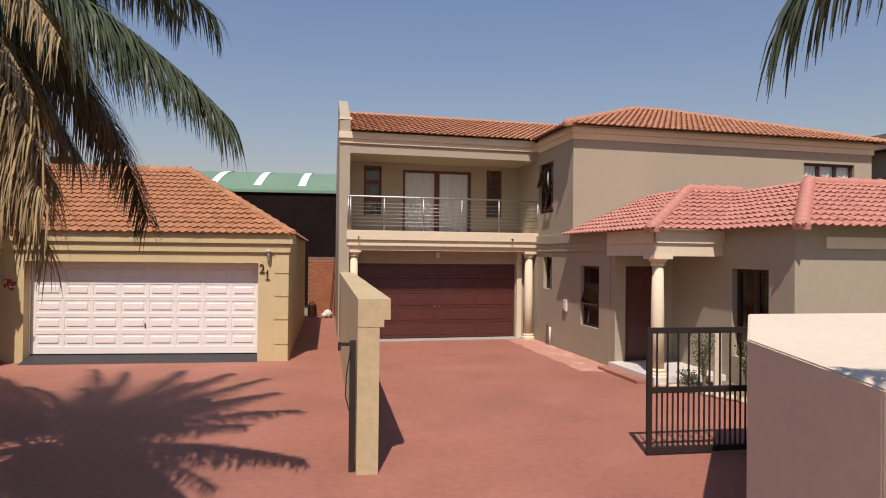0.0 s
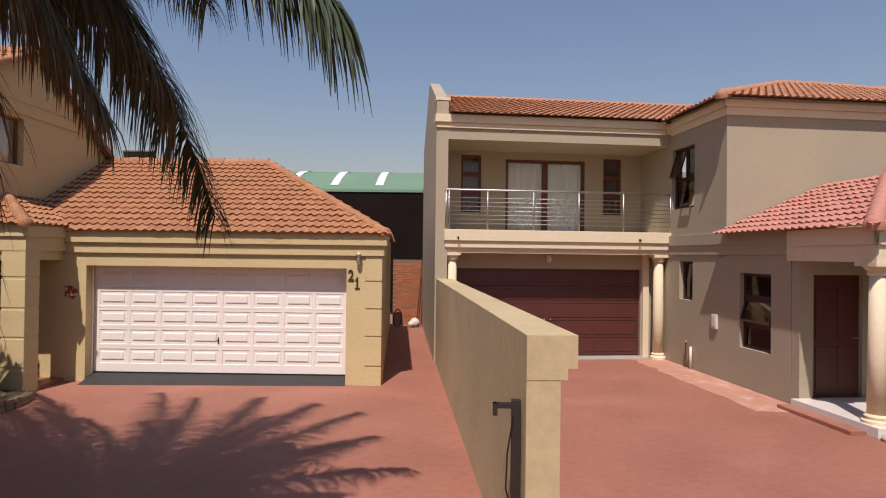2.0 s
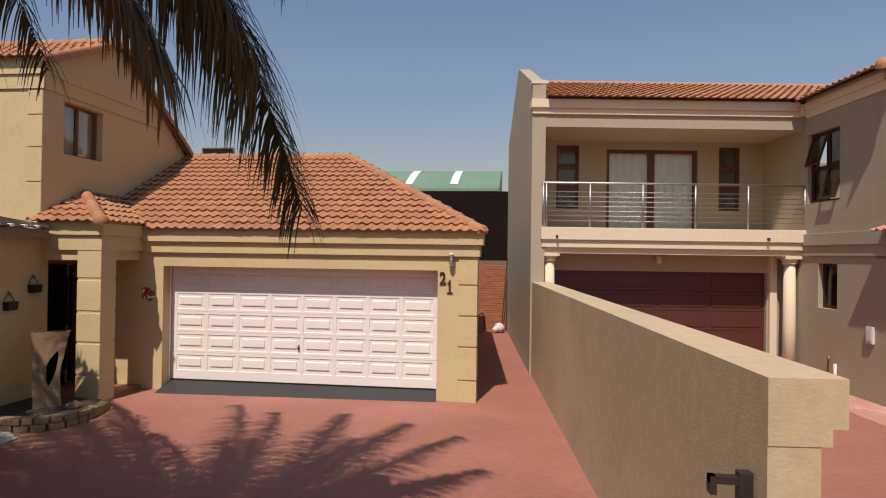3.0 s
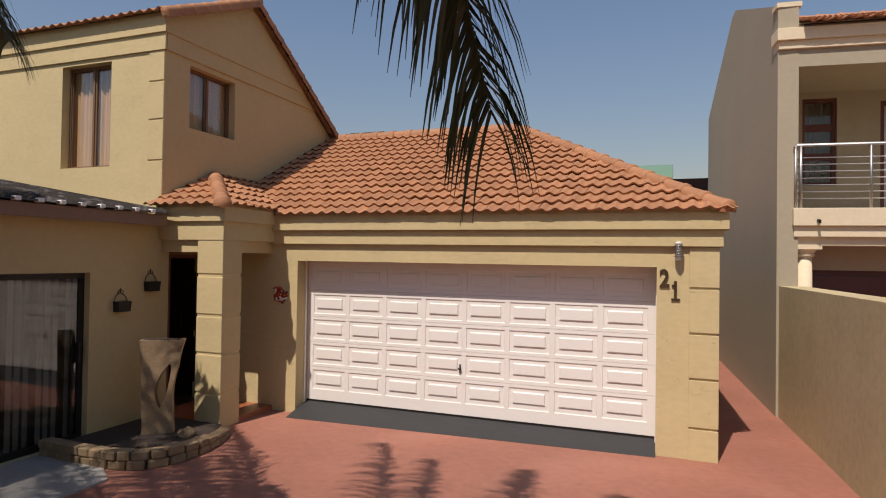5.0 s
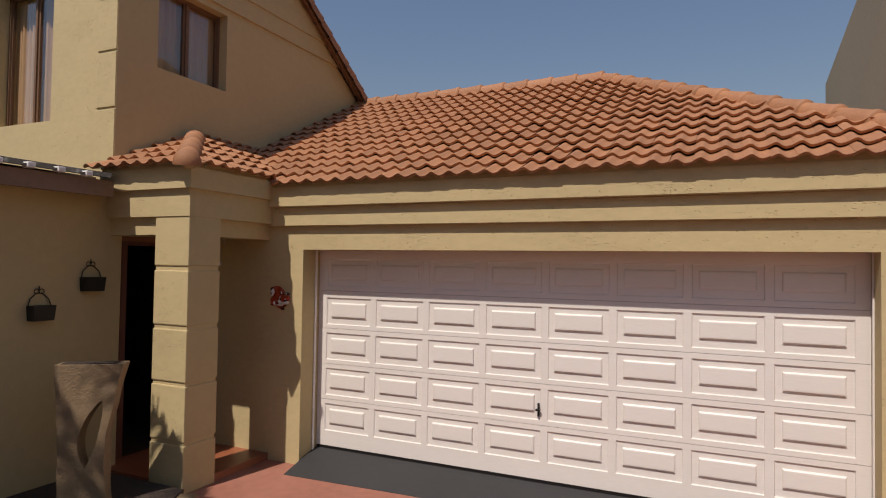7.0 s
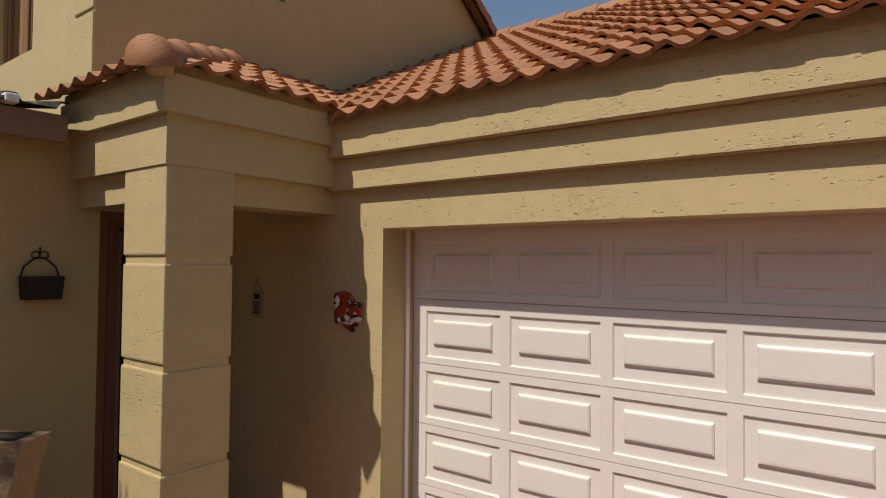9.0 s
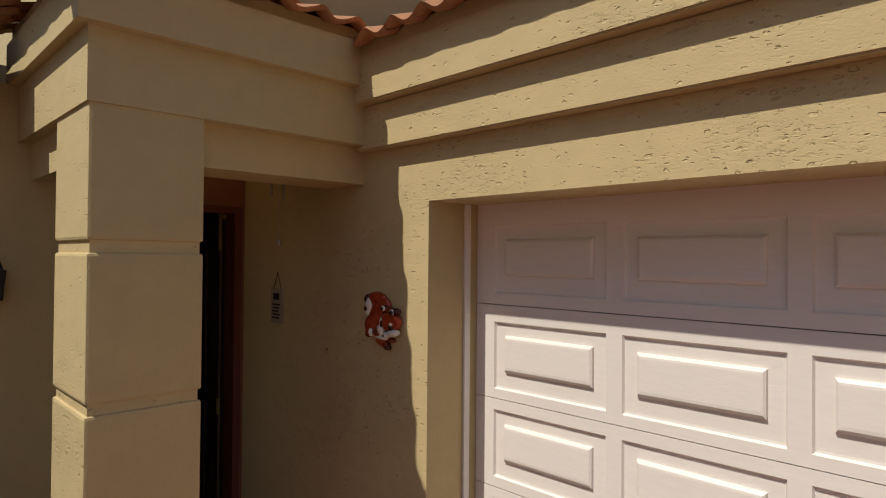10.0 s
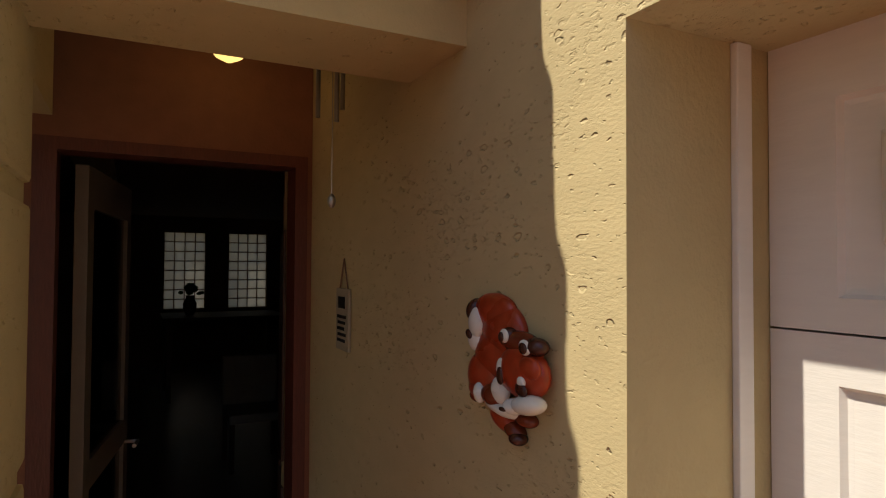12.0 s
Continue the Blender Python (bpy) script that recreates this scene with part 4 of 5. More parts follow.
relief(515, 340, 27, 40, -0.037, 0.006, 1, 0.1)
relief(516, 343, 18, 29, -0.041, 0.005, 2, 0.1)
relief(400, 488, 25, 68, -0.036, 0.008, 1, -0.08)
relief(406, 512, 17, 48, -0.041, 0.006, 2, -0.08)
relief(512, 512, 18, 30, -0.042, 0.007, 1, 0.15)
relief(514, 550, 27, 36, -0.043, 0.007, 2, 0.15)
relief(522, 625, 66, 52, -0.032, 0.03, 1, -0.15)
relief(462, 655, 38, 42, -0.034, 0.026, 1)
relief(448, 668, 16, 12, -0.052, 0.006, 2)
relief(375, 600, 40, 76, -0.028, 0.018, 1, -0.35)
relief(330, 645, 56, 60, -0.026, 0.022, 3)
relief(362, 702, 88, 42, -0.02, 0.022, 1, 0.1)
relief(262, 655, 24, 60, -0.03, 0.014, 1, -0.2)
relief(350, 775, 72, 60, -0.008, 0.026, 0, 0.25)
relief(400, 810, 46, 50, -0.008, 0.024, 3, 0.3)
relief(425, 845, 30, 38, -0.012, 0.022, 2)
relief(198, 702, 44, 40, -0.008, 0.02, 3)
relief(455, 735, 46, 42, -0.008, 0.022, 3)
thing("wall_plaque", "glazed red-brown squirrel-shaped wall plaque with white patches", "wall ornament", bm=bm, material=[SQ_RED, SQ_WHITE, SQ_DARK, SQ_BROWN], m=pose(-0.272, 0.0, 1.594))

sign = thing("hanging_sign", "small grey lettered board hung on a cord", "sign", m=pose(-1.195, 0.0, 1.603))
part("board", boxes((-0.06, 0.06, -0.012, -0.002, -0.098, 0.09), bevel=0.003), STONE_GREY, sign)
bm = bmesh.new()
for k in range(5):
    box(bm, -0.04 + 0.006 * (k % 2), 0.04 - 0.008 * (k % 3), -0.0145, -0.0125, 0.0 - 0.018 * k, 0.009 - 0.018 * k)
box(bm, -0.03, 0.03, -0.0145, -0.0125, 0.03, 0.065)
part("lettering", bm, BLACK_METAL, sign)
bm = bmesh.new()
tube(bm, [(-0.04, -0.006, 0.085), (0, -0.006, 0.18), (0.04, -0.006, 0.085)], 0.0025)
part("cord", bm, WOOD_BROWN, sign)
chime = thing("wind_chime", "metal tube wind chime hanging from the porch ceiling", "wind chime", m=pose(-1.02, -0.1, 2.5))
bm = bmesh.new()
lathe(bm, [(0.05, -0.12), (0.055, -0.115), (0.055, -0.105), (0.05, -0.1)], 0, 0, 14)
part("disc", bm, WOOD_DARK, chime)
for i, (x, y, L) in enumerate(((0.04, 0, 0.22), (-0.02, 0.035, 0.17), (-0.02, -0.035, 0.2))):
    bm = bmesh.new()
    tube(bm, [(x, y, -0.13), (x, y, -0.13 - L)], 0.007)
    part("tube", bm, STEEL, chime)
bm = bmesh.new()
tube(bm, [(0, 0, 0), (0, 0, -0.56)], 0.0015, 4)
blob(bm, (0, 0, -0.56), (0.012, 0.012, 0.02), 8)
part("string", bm, STEEL, chime)
pl = thing("ceiling_light", "lit amber glass ceiling light in the porch", "lamp", m=pose(-1.35, -0.33, 2.5))
bm = bmesh.new()
lathe(bm, [(0.06, 0.0), (0.075, -0.03), (0.07, -0.06), (0.04, -0.1), (0.01, -0.115)], 0, 0, 18)
part("bowl", bm, AMBER, pl, smooth=True)
bm = bmesh.new()
lathe(bm, [(0.08, 0.0), (0.083, -0.012), (0.076, -0.015)], 0, 0, 18)
part("rim", bm, BRONZE, pl)

# ---- entrance and hall ----
ent = thing("door_1", "red-brown wooden entrance door frame with open leaves", "door", kind="structure", m=LG)
part("door_frame", wall(-0.858, -0.02, GROUND + 0.07, 2.155, 0.12, [(-0.795, -0.064, GROUND - 1, 2.115)], v0=-0.012), WOOD_RED, ent)
leaf = part("door_leaf", boxes((-0.06, -0.02, 0.12, 0.9, GROUND + 0.09, 2.09)), WOOD_DARK, ent, "dark wooden leaf standing open", m=Matrix.Translation((-0.02, 0.12, 0)) @ Matrix.Rotation(radians(-11), 4, "Z") @ Matrix.Translation((0.02, -0.12, 0)))
bm = bmesh.new()
for z0, z1 in ((0.2, 0.9), (1.0, 1.9)):
    for d0 in (0.2, 0.56):
        box(bm, -0.072, -0.06, d0, d0 + 0.28, z0, z1, 0.004)
part("leaf_panels", bm, WOOD_DARK, leaf)
gl = part("security_leaf", wall(0.12, 0.85, GROUND + 0.09, 2.09, 0.04, [(0.2, 0.77, 0.2, 1.0), (0.2, 0.77, 1.1, 1.95)]), LEAF_GREY, ent, "dull grey leaf standing open", m=Matrix.Translation((-0.775, 0, 0)) @ Matrix.Rotation(radians(80), 4, "Z") @ Matrix.Translation((0, -0.04, 0)))
part("leaf_glass", boxes((0.2, 0.77, 0.015, 0.022, 0.2, 1.0), (0.2, 0.77, 0.015, 0.022, 1.1, 1.95)), GLASS_DARK, gl)
bm = bmesh.new()
tube(bm, [(0.8, -0.0, 1.0), (0.8, -0.05, 1.0), (0.72, -0.05, 1.0)], 0.009)
part("lever_handle", bm, STEEL, gl)
# Thin sheet over the plaster that carries the painted porch shade.
part("porch_shade_panel", wall(-0.97, -0.002, GROUND + 0.07, 2.5, 0.004, [(-0.858, -0.02, GROUND - 1, 2.155)], v0=-0.005), PORCH_SHADE, ent)
HX = -11.4
BP = 0.173
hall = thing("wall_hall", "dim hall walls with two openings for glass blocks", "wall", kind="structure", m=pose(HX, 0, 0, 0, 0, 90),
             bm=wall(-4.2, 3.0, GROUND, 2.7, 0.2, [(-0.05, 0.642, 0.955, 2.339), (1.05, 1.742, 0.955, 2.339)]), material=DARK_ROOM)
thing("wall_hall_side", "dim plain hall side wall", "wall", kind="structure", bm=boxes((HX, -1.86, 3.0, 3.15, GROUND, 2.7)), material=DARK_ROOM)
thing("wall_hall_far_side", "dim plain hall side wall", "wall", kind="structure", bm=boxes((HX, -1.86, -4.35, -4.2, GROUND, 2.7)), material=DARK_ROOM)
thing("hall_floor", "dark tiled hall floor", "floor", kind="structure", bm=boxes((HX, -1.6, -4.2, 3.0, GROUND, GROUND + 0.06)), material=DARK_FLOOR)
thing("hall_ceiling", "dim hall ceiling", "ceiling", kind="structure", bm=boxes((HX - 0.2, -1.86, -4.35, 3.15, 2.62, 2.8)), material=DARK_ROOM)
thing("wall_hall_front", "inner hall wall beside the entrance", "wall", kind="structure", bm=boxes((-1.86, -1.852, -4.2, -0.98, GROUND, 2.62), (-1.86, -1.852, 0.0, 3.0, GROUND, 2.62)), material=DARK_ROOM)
for u0, cols in ((-0.05, 4), (1.05, 4)):
    gb = thing("window_glass_block", "window of square glass blocks", "window", kind="structure", m=pose(HX, 0, 0, 0, 0, 90))
    me = finish(boxes((0.008, BP - 0.008, 0, 0.08, 0.008, BP - 0.008), bevel=0.012), "glass_block", GLASS_BLOCK)
    part("mortar_bed", wall(u0, u0 + BP * cols, 0.955, 0.955 + BP * 8, 0.04, [(u0 + BP * i + 0.008, u0 + BP * (i + 1) - 0.008, 0.963 + BP * k, 0.947 + BP * (k + 1)) for i in range(cols) for k in range(8)], v0=0.06), MORTAR, gb)
    for i in range(cols):
        for k in range(8):
            shared("glass_block", me, gb, pose(u0 + BP * i, 0.05, 0.955 + BP * k))
tb = thing("hall_table", "dark wooden table in the hall", "table", m=pose(-8.6, 0.5, GROUND + 0.06))
part("tabletop", boxes((-0.5, 0.5, -0.7, 0.9, 1.05, 1.1), bevel=0.008), WOOD_DARK, tb)
for x in (-0.45, 0.45):
    for y in (-0.62, 0.82):
        part("leg", boxes((x - 0.03, x + 0.03, y - 0.03, y + 0.03, 0, 1.05)), WOOD_DARK, tb)
vase = thing("flower_vase", "dark vase with a bunch of flowers on the table", "vase", m=pose(-8.6, 0.16, GROUND + 1.16))
bm = bmesh.new()
lathe(bm, [(0.05, 0), (0.085, 0.08), (0.09, 0.16), (0.05, 0.24), (0.06, 0.27)], 0, 0, 16)
part("pot", bm, WOOD_DARK, vase, smooth=True)
bm = bmesh.new()
rnd = random.Random(8)
for i in range(40):
    a, r = rnd.uniform(0, 6.28), rnd.uniform(0, 0.16)
    blob(bm, (r * math.cos(a), r * math.sin(a), 0.34 + rnd.uniform(-0.05, 0.08)), (0.035, 0.035, 0.025), 6)
part("flowers", bm, SHRUB, vase)
ch = thing("hall_chair", "pale upholstered chair in the dark hall", "chair", m=pose(-5.2, 0.44, GROUND + 0.06))
part("seat", boxes((-0.25, 0.25, -0.25, 0.25, 0.42, 0.5), bevel=0.02), GREY_SLAB, ch)
part("backrest", boxes((-0.28, -0.2, -0.25, 0.25, 0.5, 0.95), bevel=0.02), GREY_SLAB, ch)
for x in (-0.22, 0.22):
    for y in (-0.22, 0.22):
        part("leg", boxes((x - 0.02, x + 0.02, y - 0.02, y + 0.02, 0, 0.42)), WOOD_DARK, ch)

# ---- boundary wall, gate ----
BW = thing("wall_boundary", "khaki plaster boundary wall with a stepped cap", "wall", kind="structure")
a, b = Vector((7.42, -7.37)), Vector((6.58, 2.7))
d = (b - a).normalized()
nr = Vector((d.y, -d.x))
bm = bmesh.new()
prism(bm, [tuple(a), tuple(a + nr * 0.24), tuple(b + nr * 0.24), tuple(b)], GROUND - 0.2, 1.52)
part("wall_body", bm, BOUNDARY, BW)
for w, z0, z1 in ((0.29, 1.52, 1.6), (0.36, 1.6, 1.83)):
    bm = bmesh.new()
    prism(bm, [tuple(a - d * 0.004), tuple(a + nr * w - d * 0.004), tuple(b + nr * w), tuple(b)], z0, z1)
    part("cap_course", bm, BOUNDARY, BW)
catch = thing("gate_catch", "dark steel gate catch post fixed to the wall end", "gate post", m=pose(7.36, -7.25, 0))
part("channel", boxes((-0.03, 0.035, -0.03, 0.03, GROUND, 1.36), bevel=0.004), BROWN_STEEL, catch)
part("catch_arm", boxes((-0.16, -0.03, -0.025, 0.025, 1.3, 1.335), (-0.16, -0.13, -0.03, 0.03, 1.25, 1.335)), BROWN_STEEL, catch)
bm = bmesh.new()
tube(bm, [(-0.02, -0.04, 1.25), (-0.06, -0.05, 1.0), (-0.07, -0.06, 0.75), (-0.03, -0.04, 0.6)], 0.006)
part("cable", bm, BLACK_METAL, catch, "loose black cable")

gate = thing("sliding_gate", "dark brown steel sliding gate standing open", "gate", m=pose(10.92, -6.98, 0, 0, 0, 3))
GW = 3.4
part("gate_frame", wall(0, GW, GROUND + 0.03, 1.46, 0.05, [(0.06, GW - 0.06, GROUND + 0.1, 0.66), (0.06, GW - 0.06, 0.73, 1.39)]), BROWN_STEEL, gate)
up_bar = finish(boxes((-0.009, 0.009, 0.015, 0.033, 0.73, 1.39)), "bar", BROWN_STEEL)
lo_bar = finish(boxes((-0.009, 0.009, 0.015, 0.033, GROUND + 0.1, 0.66)), "bar", BROWN_STEEL)
for i in range(23):
    shared("bar", up_bar, gate, pose(0.13 + i * 0.14, 0, 0))
for i in range(46):
    shared("bar", lo_bar, gate, pose(0.13 + i * 0.07, 0, 0))
bm = bmesh.new()
prism(bm, [(12.16, -7.06), (10.74, -9.3), (10.3, -11.2), (10.26, -12.6), (16.5, -12.6), (16.5, -6.75)], GROUND - 0.1, 1.64)
bmesh.ops.bevel(bm, geom=bm.edges[:], offset=0.012, segments=2, affect="EDGES")
thing("wall_entrance_enclosure", "low pale plastered enclosure with a flat top", "wall", kind="structure", bm=bm, material=PALE)

# ---- right-hand house ----
RH = pose(6.55, 2.65, 0, 0, 0, 7)
house = thing("house", "grey-beige two-storey house with terracotta roofs and a balcony", "house", m=RH)
bm = bmesh.new()
bm.from_mesh(finish(wall(0.28, 5.7, GROUND - 0.1, 2.45, 0.2, [(0.5, 5.25, GROUND - 0.2, 2.07)], v0=0.6), "tmp", STONE_GREY))
part("garage_wall", bm, STONE_GREY, house)
bm = bmesh.new()
prof = [(0.0, GROUND - 0.1), (7.6, GROUND - 0.1), (7.6, 6.0), (4.0, 7.36), (3.6, 7.36), (0.0, 6.0)]
lo = [bm.verts.new((0.0, v, z)) for v, z in prof]
hi = [bm.verts.new((0.28, v, z)) for v, z in prof]
bm.faces.new(lo)
bm.faces.new(hi[::-1])
for i in range(len(prof)):
    j = (i + 1) % len(prof)
    bm.faces.new((lo[i], lo[j], hi[j], hi[i]))
part("end_wall", bm, STONE_GREY, house, m=pose(0, 0, 0, 0, 0, -2.4))
bm = bmesh.new()
side_prism(bm, [(-0.02, 5.98), (0.32, 5.98), (0.32, 6.05), (-0.02, 6.05)], -0.02, 0.25)
part("end_wall_cap", bm, CREAM, house)
# balcony
part("balcony_slab", boxes((0.2, 5.86, -0.09, 2.0, 2.72, 2.98), bevel=0.01), CREAM, house)
part("balcony_moulding", boxes((0.22, 5.83, -0.04, 0.62, 2.56, 2.72), bevel=0.01), CREAM, house)
part("balcony_beam", boxes((0.24, 5.8, 0.03, 0.6, 2.44, 2.56)), CREAM, house)
part("balcony_back_wall", wall(0.28, 5.7, 2.98, 5.2, 0.2, [(2.0, 4.15, 2.98, 4.92), (0.82, 1.35, 3.5, 5.0), (4.65, 5.15, 3.5, 5.0)], v0=1.65), STONE_GREY, house)
part("balcony_ceiling", boxes((0.28, 5.7, 0.25, 1.65, 5.1, 5.16)), STONE_GREY, house)
part("roof_beam", boxes((0.28, 5.7, 0.0, 0.25, 5.08, 5.35)), STONE_GREY, house)
part("roof_fascia", boxes((0.0, 5.62, -0.05, 0.25, 5.34, 5.46), bevel=0.008), CREAM, house)
part("roof_fascia_top", boxes((-0.03, 5.55, -0.1, 0.25, 5.46, 5.64), bevel=0.008), CREAM, house)
rail = thing("balcony_railing", "brushed steel balcony railing with horizontal bars", "railing", m=RH @ pose(0, -0.03, 2.98))
bm = bmesh.new()
tube(bm, [(0.24, 0.03, 0.8), (0.23, 0.0, 0.9), (0.26, 0, 0.93), (5.72, 0, 0.93)], 0.025, 8)
part("top_rail", bm, STEEL, rail, smooth=True)
for i in range(7):
    bm = bmesh.new()
    z = 0.14 + i * 0.1
    tube(bm, [(0.23, 0, z), (5.72, 0, z)], 0.008, 6)
    part("bar", bm, STEEL, rail, smooth=True)
for x in (0.24, 0.31, 1.22, 2.32, 3.42, 4.52, 5.7):
    bm = bmesh.new()
    tube(bm, [(x, 0, 0), (x, 0, 0.92)], 0.02, 8)
    part("post", bm, STEEL, rail, smooth=True)
window("window", RH @ pose(0, 1.65, 0), 2.0, 4.15, 2.98, 4.92, 0.06, WOOD_RED, 2, 1, GLASS, CURTAIN_WHITE, label="red-brown framed balcony sliding door with white curtains", bar=0.08, kind="")
for u0, u1 in ((0.82, 1.35), (4.65, 5.15)):
    window("window", RH @ pose(0, 1.65, 0), u0, u1, 3.5, 5.0, 0.05, WOOD_RED, 1, 3, GLASS_MID, CURTAIN_WHITE, label="narrow red-brown window with three panes", kind="")
for u in (0.52, 4.9):
    bm = bmesh.new()
    tube(bm, [(u, -0.08, 2.8), (u, -0.17, 2.79), (u, -0.17, 2.75)], 0.02, 8)
    part("spout", bm, BLACK_METAL, house)
# columns under the balcony
for u in (0.42, 5.52):
    c = thing("round_column", "cream round column under the balcony", "column", group="balcony columns", m=RH @ pose(u, 0.2, 0))
    bm = bmesh.new()
    lathe(bm, [(0.13, GROUND), (0.125, 1.0), (0.11, 2.28)], 0, 0, 24)
    part("shaft", bm, CREAM, c, smooth=True)
    bm = bmesh.new()
    lathe(bm, [(0.115, 2.26), (0.15, 2.29), (0.13, 2.32), (0.18, 2.38)], 0, 0, 24)
    box(bm, -0.19, 0.19, -0.19, 0.19, 2.38, 2.44)
    part("capital", bm, CREAM, c)
    bm = bmesh.new()
    lathe(bm, [(0.19, GROUND), (0.19, GROUND + 0.06), (0.15, GROUND + 0.1), (0.16, GROUND + 0.13), (0.13, GROUND + 0.16)], 0, 0, 24)
    part("base", bm, CREAM, c)
gd = thing("garage_door", "dark maroon brown sectional garage door, closed", "garage door", m=RH @ pose(0.5, 0.7, 0))
for k in range(5):
    z0, z1 = GROUND + 0.03 + k * 0.43, GROUND + 0.03 + (k + 1) * 0.43 - 0.01
    sec = part("door_section", boxes((0, 4.75, 0.0, 0.04, z0, z1), bevel=0.004), GARAGE_BROWN, gd)
    for i in range(4):
        bm = boxes((0.1 + 1.16 * i, 1.16 + 1.16 * i, -0.012, 0.0, z0 + 0.08, z1 - 0.08), bevel=0.01)
        part("panel", bm, GARAGE_BROWN, sec)
bm = bmesh.new()
for x in (2.3, 2.45):
    lathe(bm, [(0.03, 0.0), (0.03, 0.02)], x, 0, 8)
part("lift_knobs", boxes((2.28, 2.32, -0.04, -0.0, 0.8, 0.84), (2.44, 2.48, -0.04, 0, 0.8, 0.84), bevel=0.008), STEEL, gd)
bm.free()
part("pilaster", boxes((5.27, 5.42, 0.5, 0.6, GROUND, 2.44)), CREAM, house)
bm = boxes((0.3, 5.4, 0.2, 0.72, GROUND, GROUND + 0.008))
thing("door_threshold", "pale concrete threshold of the brown garage door", "threshold", kind="structure", m=RH, bm=bm, material=GREY_SLAB)
bm = bmesh.new()
lathe(bm, [(0.05, 2.24), (0.07, 2.3), (0.05, 2.4)], 2.85, 0.5, 12)
part("door_lamp", bm, WHITE_PLASTIC, house)
# side wall towards the driveway
RS = RH @ pose(5.7, 0, 0, 0, 0, -90)
W1 = (0.5, 1.1, 1.42, 2.3)
W2 = (2.9, 3.85, 0.66, 2.1)
W3 = (0.12, 1.15, 3.53, 4.95)
hs = new("side_wall", None)
hs.parent = house
part("lower_side_wall", wall(-0.6, 4.38, GROUND - 0.1, 2.9, 0.25, [W1, W2]), STONE_GREY, hs, m=pose(5.7, 0, 0, 0, 0, -90))
part("upper_side_wall", wall(-1.65, 2.17, 2.9, 5.35, 0.25, [W3]), STONE_GREY, hs, m=pose(5.7, 0, 0, 0, 0, -90))
part("side_band", boxes((-0.0, 4.6, -0.03, 0, 2.45, 2.66), bevel=0.006), STONE_GREY, hs, m=pose(5.7, 0, 0, 0, 0, -90))
part("side_band_top", boxes((-0.0, 4.63, -0.06, 0, 2.66, 2.9), bevel=0.006), STONE_GREY, hs, m=pose(5.7, 0, 0, 0, 0, -90))
part("eave_band", boxes((0.1, 2.45, -0.04, 0, 5.3, 5.46), bevel=0.006), CREAM, hs, m=pose(5.7, 0, 0, 0, 0, -90))
part("eave_band_top", boxes((0.1, 2.5, -0.1, 0, 5.46, 5.6), bevel=0.006), CREAM, hs, m=pose(5.7, 0, 0, 0, 0, -90))
window("window", RS, *W1, 0.1, WOOD_DARK, 1, 1, GLASS_DARK, label="small dark brown side window", kind="")
window("window", RS, *W2, 0.08, WOOD_DARK, 1, 3, GLASS_DARK, open_panes=((0, 1),), label="tall dark brown window with a sash tilted open", kind="")
window("window", RS, *W3, 0.08, WOOD_DARK, 2, 2, GLASS_DARK, open_panes=((0, 1), (1, 0)), label="upper dark brown window with sashes open", kind="")
mb = thing("meter_box", "white plastic meter box on the wall", "meter box", m=RS @ pose(2.05, 0, 1.06))
part("case", boxes((-0.09, 0.09, -0.05, 0, -0.15, 0.15), bevel=0.01), WHITE_PLASTIC, mb)
part("cover", boxes((-0.065, 0.065, -0.06, -0.05, -0.1, 0.11), bevel=0.004), WHITE_PLASTIC, mb)
tap = thing("water_pipe", "white standpipe and tap by the wall", "pipe", m=RS @ pose(1.15, -0.06, GROUND))
bm = bmesh.new()
tube(bm, [(0, 0, 0), (0, 0, 0.5)], 0.03, 10)
part("standpipe", bm, WHITE_PLASTIC, tap, smooth=True)
bm = bmesh.new()
tube(bm, [(-0.22, 0, 0), (-0.22, 0, 0.6), (-0.16, -0.02, 0.62), (-0.14, -0.03, 0.55)], 0.018, 8)
part("tap", bm, ZINC, tap, smooth=True)
bm = bmesh.new()
rnd = random.Random(12)
pts = [(-0.2 + 0.25 * i, -0.9 + 0.3 * noise.noise(Vector((i * 0.7, 0, 0)))) for i in range(24)]
prism(bm, [(x, -0.02) for x in (5.0, -0.1)] + [(x, max(-0.9, y)) for x, y in pts[:21]], 0, 0.003)
for v in bm.verts:
    v.co.z += GROUND
thing("salt_stain", "pale salt-stained strip of red concrete by the wall", "paving", kind="structure", m=RS, bm=bm, material=SALT)
# main block
MV = -2.42
fw = part("upper_front_wall", wall(5.7, 14.9, 2.4, 5.35, 0.25, [(12.6, 14.3, 4.15, 5.0)], v0=MV), STONE_GREY, house)
part("front_eave_band", boxes((5.66, 14.95, MV - 0.04, MV, 5.3, 5.46), bevel=0.006), CREAM, house)
part("front_eave_band_top", boxes((5.6, 15.0, MV - 0.1, MV, 5.46, 5.6), bevel=0.006), CREAM, house)
window("window", RH @ pose(0, MV, 0), 12.6, 14.3, 4.15, 5.0, 0.08, WOOD_DARK, 3, 1, GLASS, CURTAIN_WHITE, label="wide dark framed upper window with curtains", kind="")
part("main_side_wall", boxes((14.65, 14.9, MV + 0.25, 6.0, 2.4, 5.35)), STONE_GREY, house)
part("main_back_wall", boxes((0.28, 14.9, 6.0, 6.2, GROUND, 5.35)), STONE_GREY, house)
part("eave_bedding", boxes((5.64, 14.9, MV - 0.055, MV + 0.2, 5.601, 5.7), (5.64, 5.9, MV + 0.201, -0.15, 5.601, 5.7), (0.3, 5.4, 0.02, 0.2, 5.641, 5.74)), CREAM, house)
